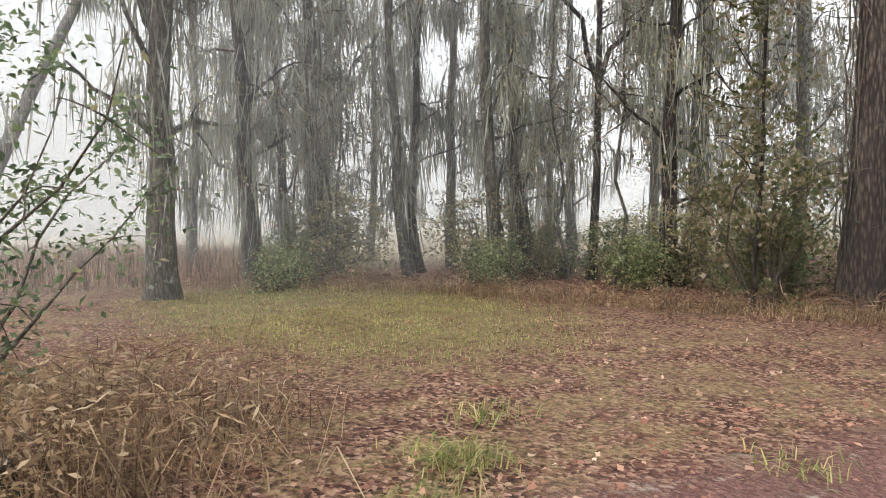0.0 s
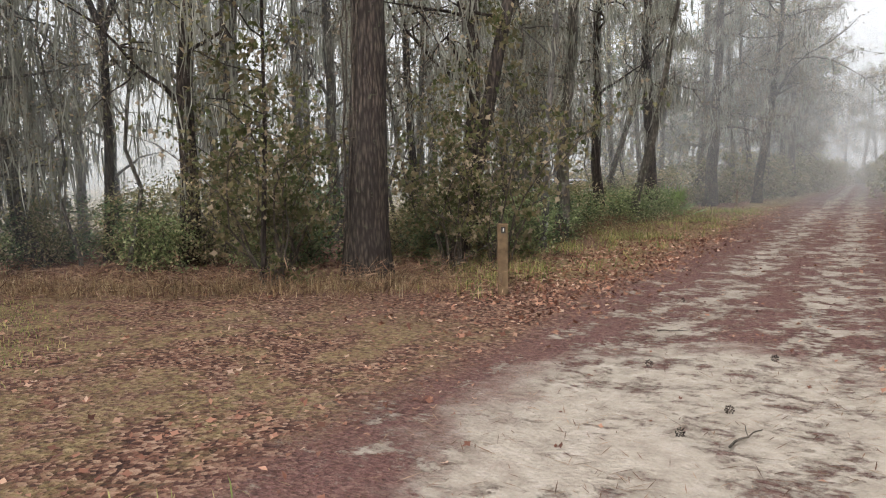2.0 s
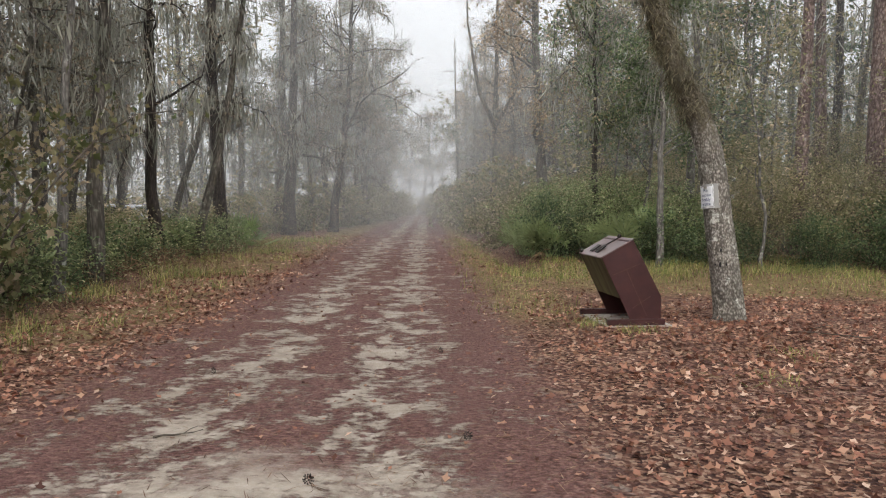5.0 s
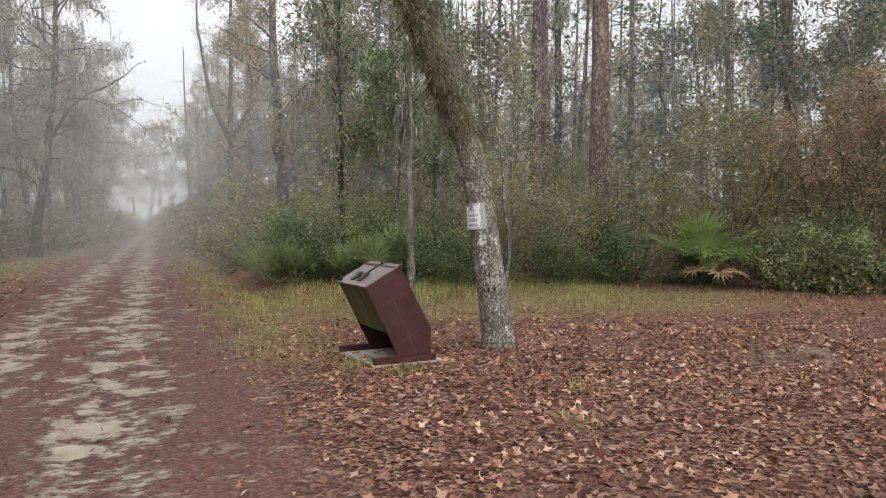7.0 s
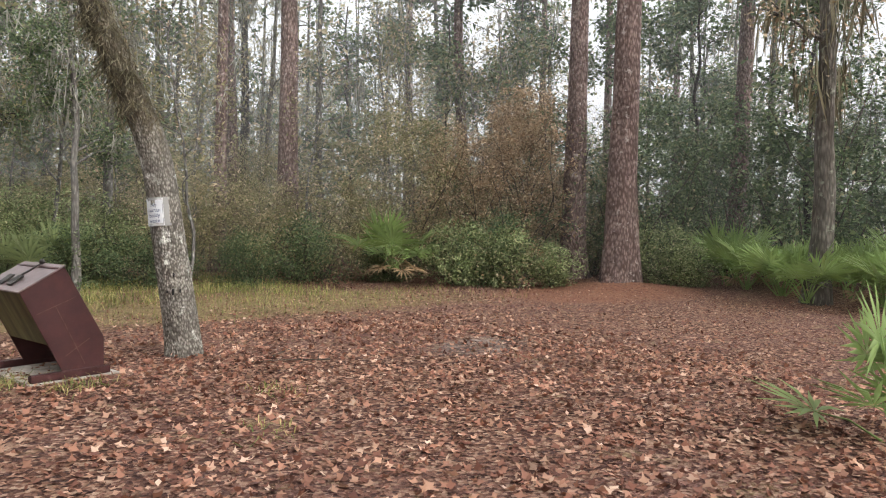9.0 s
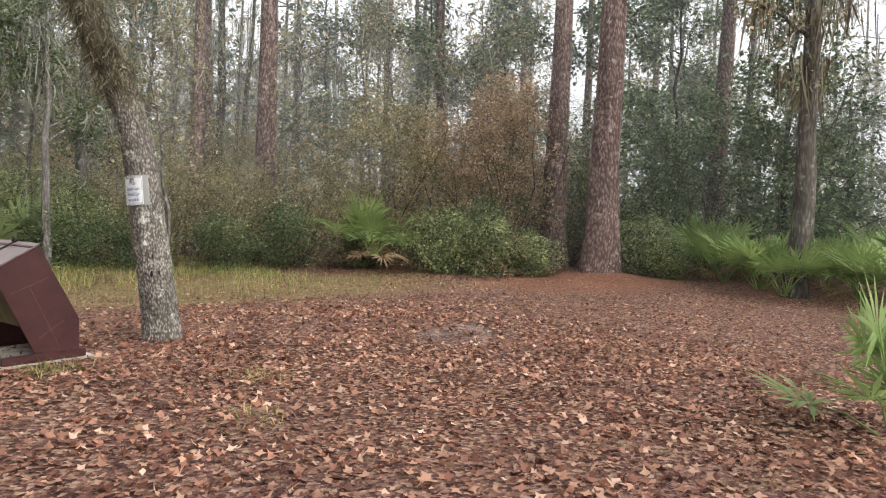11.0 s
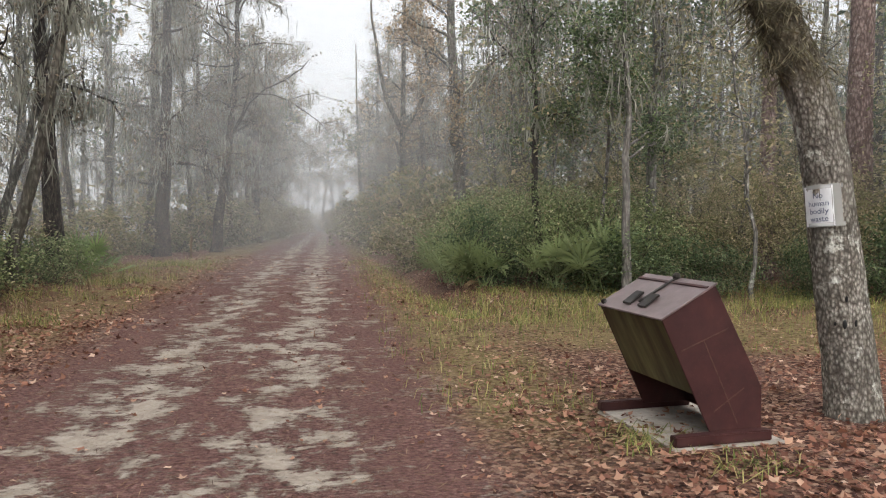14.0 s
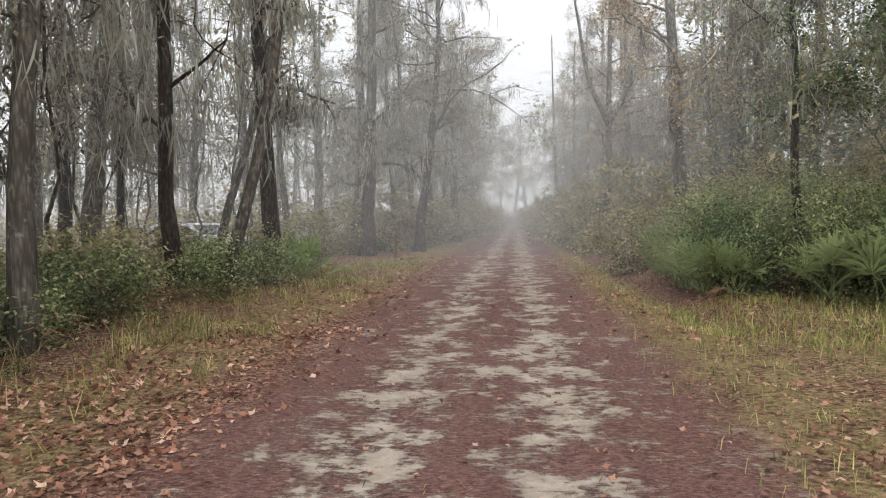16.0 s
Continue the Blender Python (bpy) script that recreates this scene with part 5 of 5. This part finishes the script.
def build_small_things():
    rng = np.random.default_rng(800)
    # numbered post at the corner
    post = new("wooden_post")
    post.matrix_basis = pose(-4.03, 5.45, float(gz(-4.03, 5.45)) - 0.03, 0, 0, 28)
    tagged(post, "weathered square wooden marker post with a small black tag", "post")
    bm = slab(-0.065, 0.065, -0.065, 0.065, 0, 0.95, 0.008)
    bmesh.ops.subdivide_edges(bm, edges=bm.edges[:], cuts=2)
    for v in bm.verts:
        v.co += Vector(rng.normal(0, 0.002, 3))
    bm_part("shaft", bm, WOOD_POST, post)
    tag = bm_part("tag", slab(-0.02, 0.035, -0.072, -0.066, 0.83, 0.91, 0.002), BLACK, post, "small black number tag")
    bm_part("tag_mark", slab(0.0, 0.016, -0.0745, -0.0725, 0.85, 0.89, 0), PAPER, tag)
    stake = bm_part("marker_stake", slab(-0.05, 0.05, -0.05, 0.05, -0.05, 0.85, 0.01), WOOD_POST)
    stake.matrix_basis = pose(-5.2, 33.5, 0, 0, 2, 10)
    tagged(stake, "grey wooden marker stake by the road", "post")
    # pine cones on the track
    def cone():
        v, f = [], []
        pieces = []
        for i in range(26):
            t = i / 26
            a = i * 2.4
            r = 0.026 * math.sin(math.pi * (0.12 + 0.85 * t)) + 0.004
            c = np.array([math.cos(a) * r * 0.5, math.sin(a) * r * 0.5, 0.008 + t * 0.06])
            o = np.array([math.cos(a), math.sin(a), 0.35])
            s = np.array([-math.sin(a), math.cos(a), 0])
            pieces.append((np.array([c, c + o * r + s * 0.007, c + o * r * 1.15 + [0, 0, 0.004], c + o * r - s * 0.007, c + o * r * 0.9 - [0, 0, 0.007]]), np.array([[0, 1, 2], [0, 2, 3], [0, 4, 1], [0, 3, 4], [1, 4, 2], [2, 4, 3]])))
        return join(pieces)
    me = mesh_np("pine_cone", *cone(), BARK_DARK)
    for x, y in ((-0.96, 1.23), (-0.75, 1.79), (-0.65, 3.23), (0.22, 3.97), (0.5, 1.1), (-1.5, 2.7), (0.9, 2.6), (-1.9, 5.8), (0.1, 6.6), (-0.4, 0.4)):
        ob = new("pine_cone", me)
        ob.matrix_basis = pose(x, y, float(gz(x, y)) + 0.02, 80, rng.uniform(0, 90), rng.uniform(0, 360)) @ Matrix.Scale(0.7, 4)
        tagged(ob, "small dark fallen pine cone on sand", "pine cone", "pine cones on the track")
    for x, y, a, ln in ((-1.61, 4.12, 20, 0.3), (-0.6, 1.3, 70, 0.35), (0.3, 0.6, 10, 0.4), (0.9, 1.0, 130, 0.35), (4.4, 7.4, 150, 0.9), (4.5, 7.7, 30, 0.6), (7.2, 7.0, 100, 0.5)):
        pts = np.stack([np.linspace(-ln / 2, ln / 2, 6), rng.normal(0, 0.02, 6), 0.012 + rng.uniform(0, 0.015, 6)], 1)
        side = np.array([pts[3], pts[3] + [ln * 0.15, ln * 0.12, 0.015], pts[3] + [ln * 0.3, ln * 0.2, 0.02]])
        v, f = join([tube(pts, np.linspace(0.008, 0.003, 6), 5), tube(side, [0.004, 0.003, 0.002], 4)])
        ob = new("fallen_twig", mesh_np("fallen_twig", v, f, TWIG))
        ob.matrix_basis = pose(x, y, float(gz(x, y)), 0, 0, a)
        tagged(ob, "thin grey fallen twig on the ground", "twig", "fallen twigs")
    # vines on the thick trunk
    for i in range(9):
        z = np.linspace(0, 7, 26)
        a = i * 0.7 + np.cumsum(rng.normal(0, 0.14, 26))
        r = 0.30 - 0.012 * z + rng.uniform(0, 0.05, 26)
        ob = new("dead_vine", mesh_np("dead_vine", *tube(np.stack([-6.4 + np.cos(a) * r, 5.8 + np.sin(a) * r, z], 1), np.full(26, 0.012), 5), TWIG, True))
        tagged(ob, "dead brown vine climbing the thick trunk", "vine", "vines on the thick trunk")


def build_car(x, y, turn, mat, label, tall=1.0):
    """A parked car: lofted body, glass, wheels with rims, lights and bumpers."""
    root = new("parked_car")
    root.matrix_basis = pose(x, y, 0, 0, 0, turn)
    tagged(root, label, "car", "parked cars")
    L, W = 4.6, 1.8
    side = [(-2.3, 0.35), (-2.28, 0.75), (-2.1, 0.9), (-1.2, 0.98), (-0.55, 1.4 * tall), (0.2, 1.47 * tall), (1.3, 1.43 * tall), (2.05, 1.0), (2.25, 0.9), (2.3, 0.4)]
    bm = plate([(a, -W / 2, z) for a, z in side], W, (0, 1, 0))
    bmesh.ops.bevel(bm, geom=[e for e in bm.edges if e.calc_length() < 1.5], offset=0.04, segments=2, affect="EDGES")
    bm_part("body", bm, mat, root)
    glass = GLASS
    for s in (-1, 1):
        o = s * (W / 2 + 0.004)
        for a in ([(-1.0, 1.0), (-0.5, 1.33 * tall), (0.15, 1.38 * tall), (0.15, 1.0)], [(0.22, 1.0), (0.22, 1.38 * tall), (1.2, 1.34 * tall), (1.7, 1.02)]):
            bm_part("side_window", plate([(p, o, z) for p, z in a], 0.006, (0, -s, 0)), glass, root)
        for cx in (-1.45, 1.4):
            bm = bmesh.new()
            bmesh.ops.create_cone(bm, cap_ends=True, segments=24, radius1=0.33, radius2=0.33, depth=0.22, matrix=Matrix.Translation((cx, s * (W / 2 - 0.1), 0.33)) @ Matrix.Rotation(radians(90), 4, "X"))
            bmesh.ops.bevel(bm, geom=[e for e in bm.edges if abs(e.verts[0].co.y - e.verts[1].co.y) < 1e-4], offset=0.03, segments=2, affect="EDGES")
            wh = bm_part("wheel", bm, BLACK, root)
            bm = bmesh.new()
            bmesh.ops.create_cone(bm, cap_ends=True, segments=20, radius1=0.2, radius2=0.18, depth=0.235, matrix=Matrix.Translation((cx, s * (W / 2 - 0.1), 0.33)) @ Matrix.Rotation(radians(90), 4, "X"))
            bm_part("rim", bm, LID_STEEL, wh)
        bm_part("headlight", slab(-2.305, -2.2, s * 0.62 - 0.16, s * 0.62 + 0.16, 0.66, 0.8, 0.02), PAPER, root)
        bm_part("tail_light", slab(2.2, 2.31, s * 0.68 - 0.12, s * 0.68 + 0.12, 0.7, 0.88, 0.02), INK, root)
    bm_part("windscreen", plate([(-1.17, -0.78, 1.0), (-1.17, 0.78, 1.0), (-0.58, 0.7, 1.38 * tall), (-0.58, -0.7, 1.38 * tall)], 0.006, (-0.6, 0, 0.8)), glass, root)
    bm_part("bumper", slab(-2.36, -2.2, -0.85, 0.85, 0.3, 0.52, 0.04), BLACK, root)
    bm_part("bumper", slab(2.2, 2.36, -0.85, 0.85, 0.3, 0.52, 0.04), BLACK, root)
    for s in (-1, 1):
        bm_part("roof_rail", slab(-0.3, 1.2, s * 0.7 - 0.02, s * 0.7 + 0.02, 1.45 * tall, 1.5 * tall, 0.008), LID_STEEL, root)


GLASS, _b = material("dark_car_glass", 0.08)
_b.inputs["Base Color"].default_value = (0.03, 0.035, 0.04, 1)
build_bin()
build_sign_tree()
build_small_things()
build_car(-13.6, 34.0, 160, WHITE_CAR, "white car parked among mossy trees")
build_car(-12.0, 48.0, 150, WHITE_CAR, "white van parked far off in mist", 1.2)
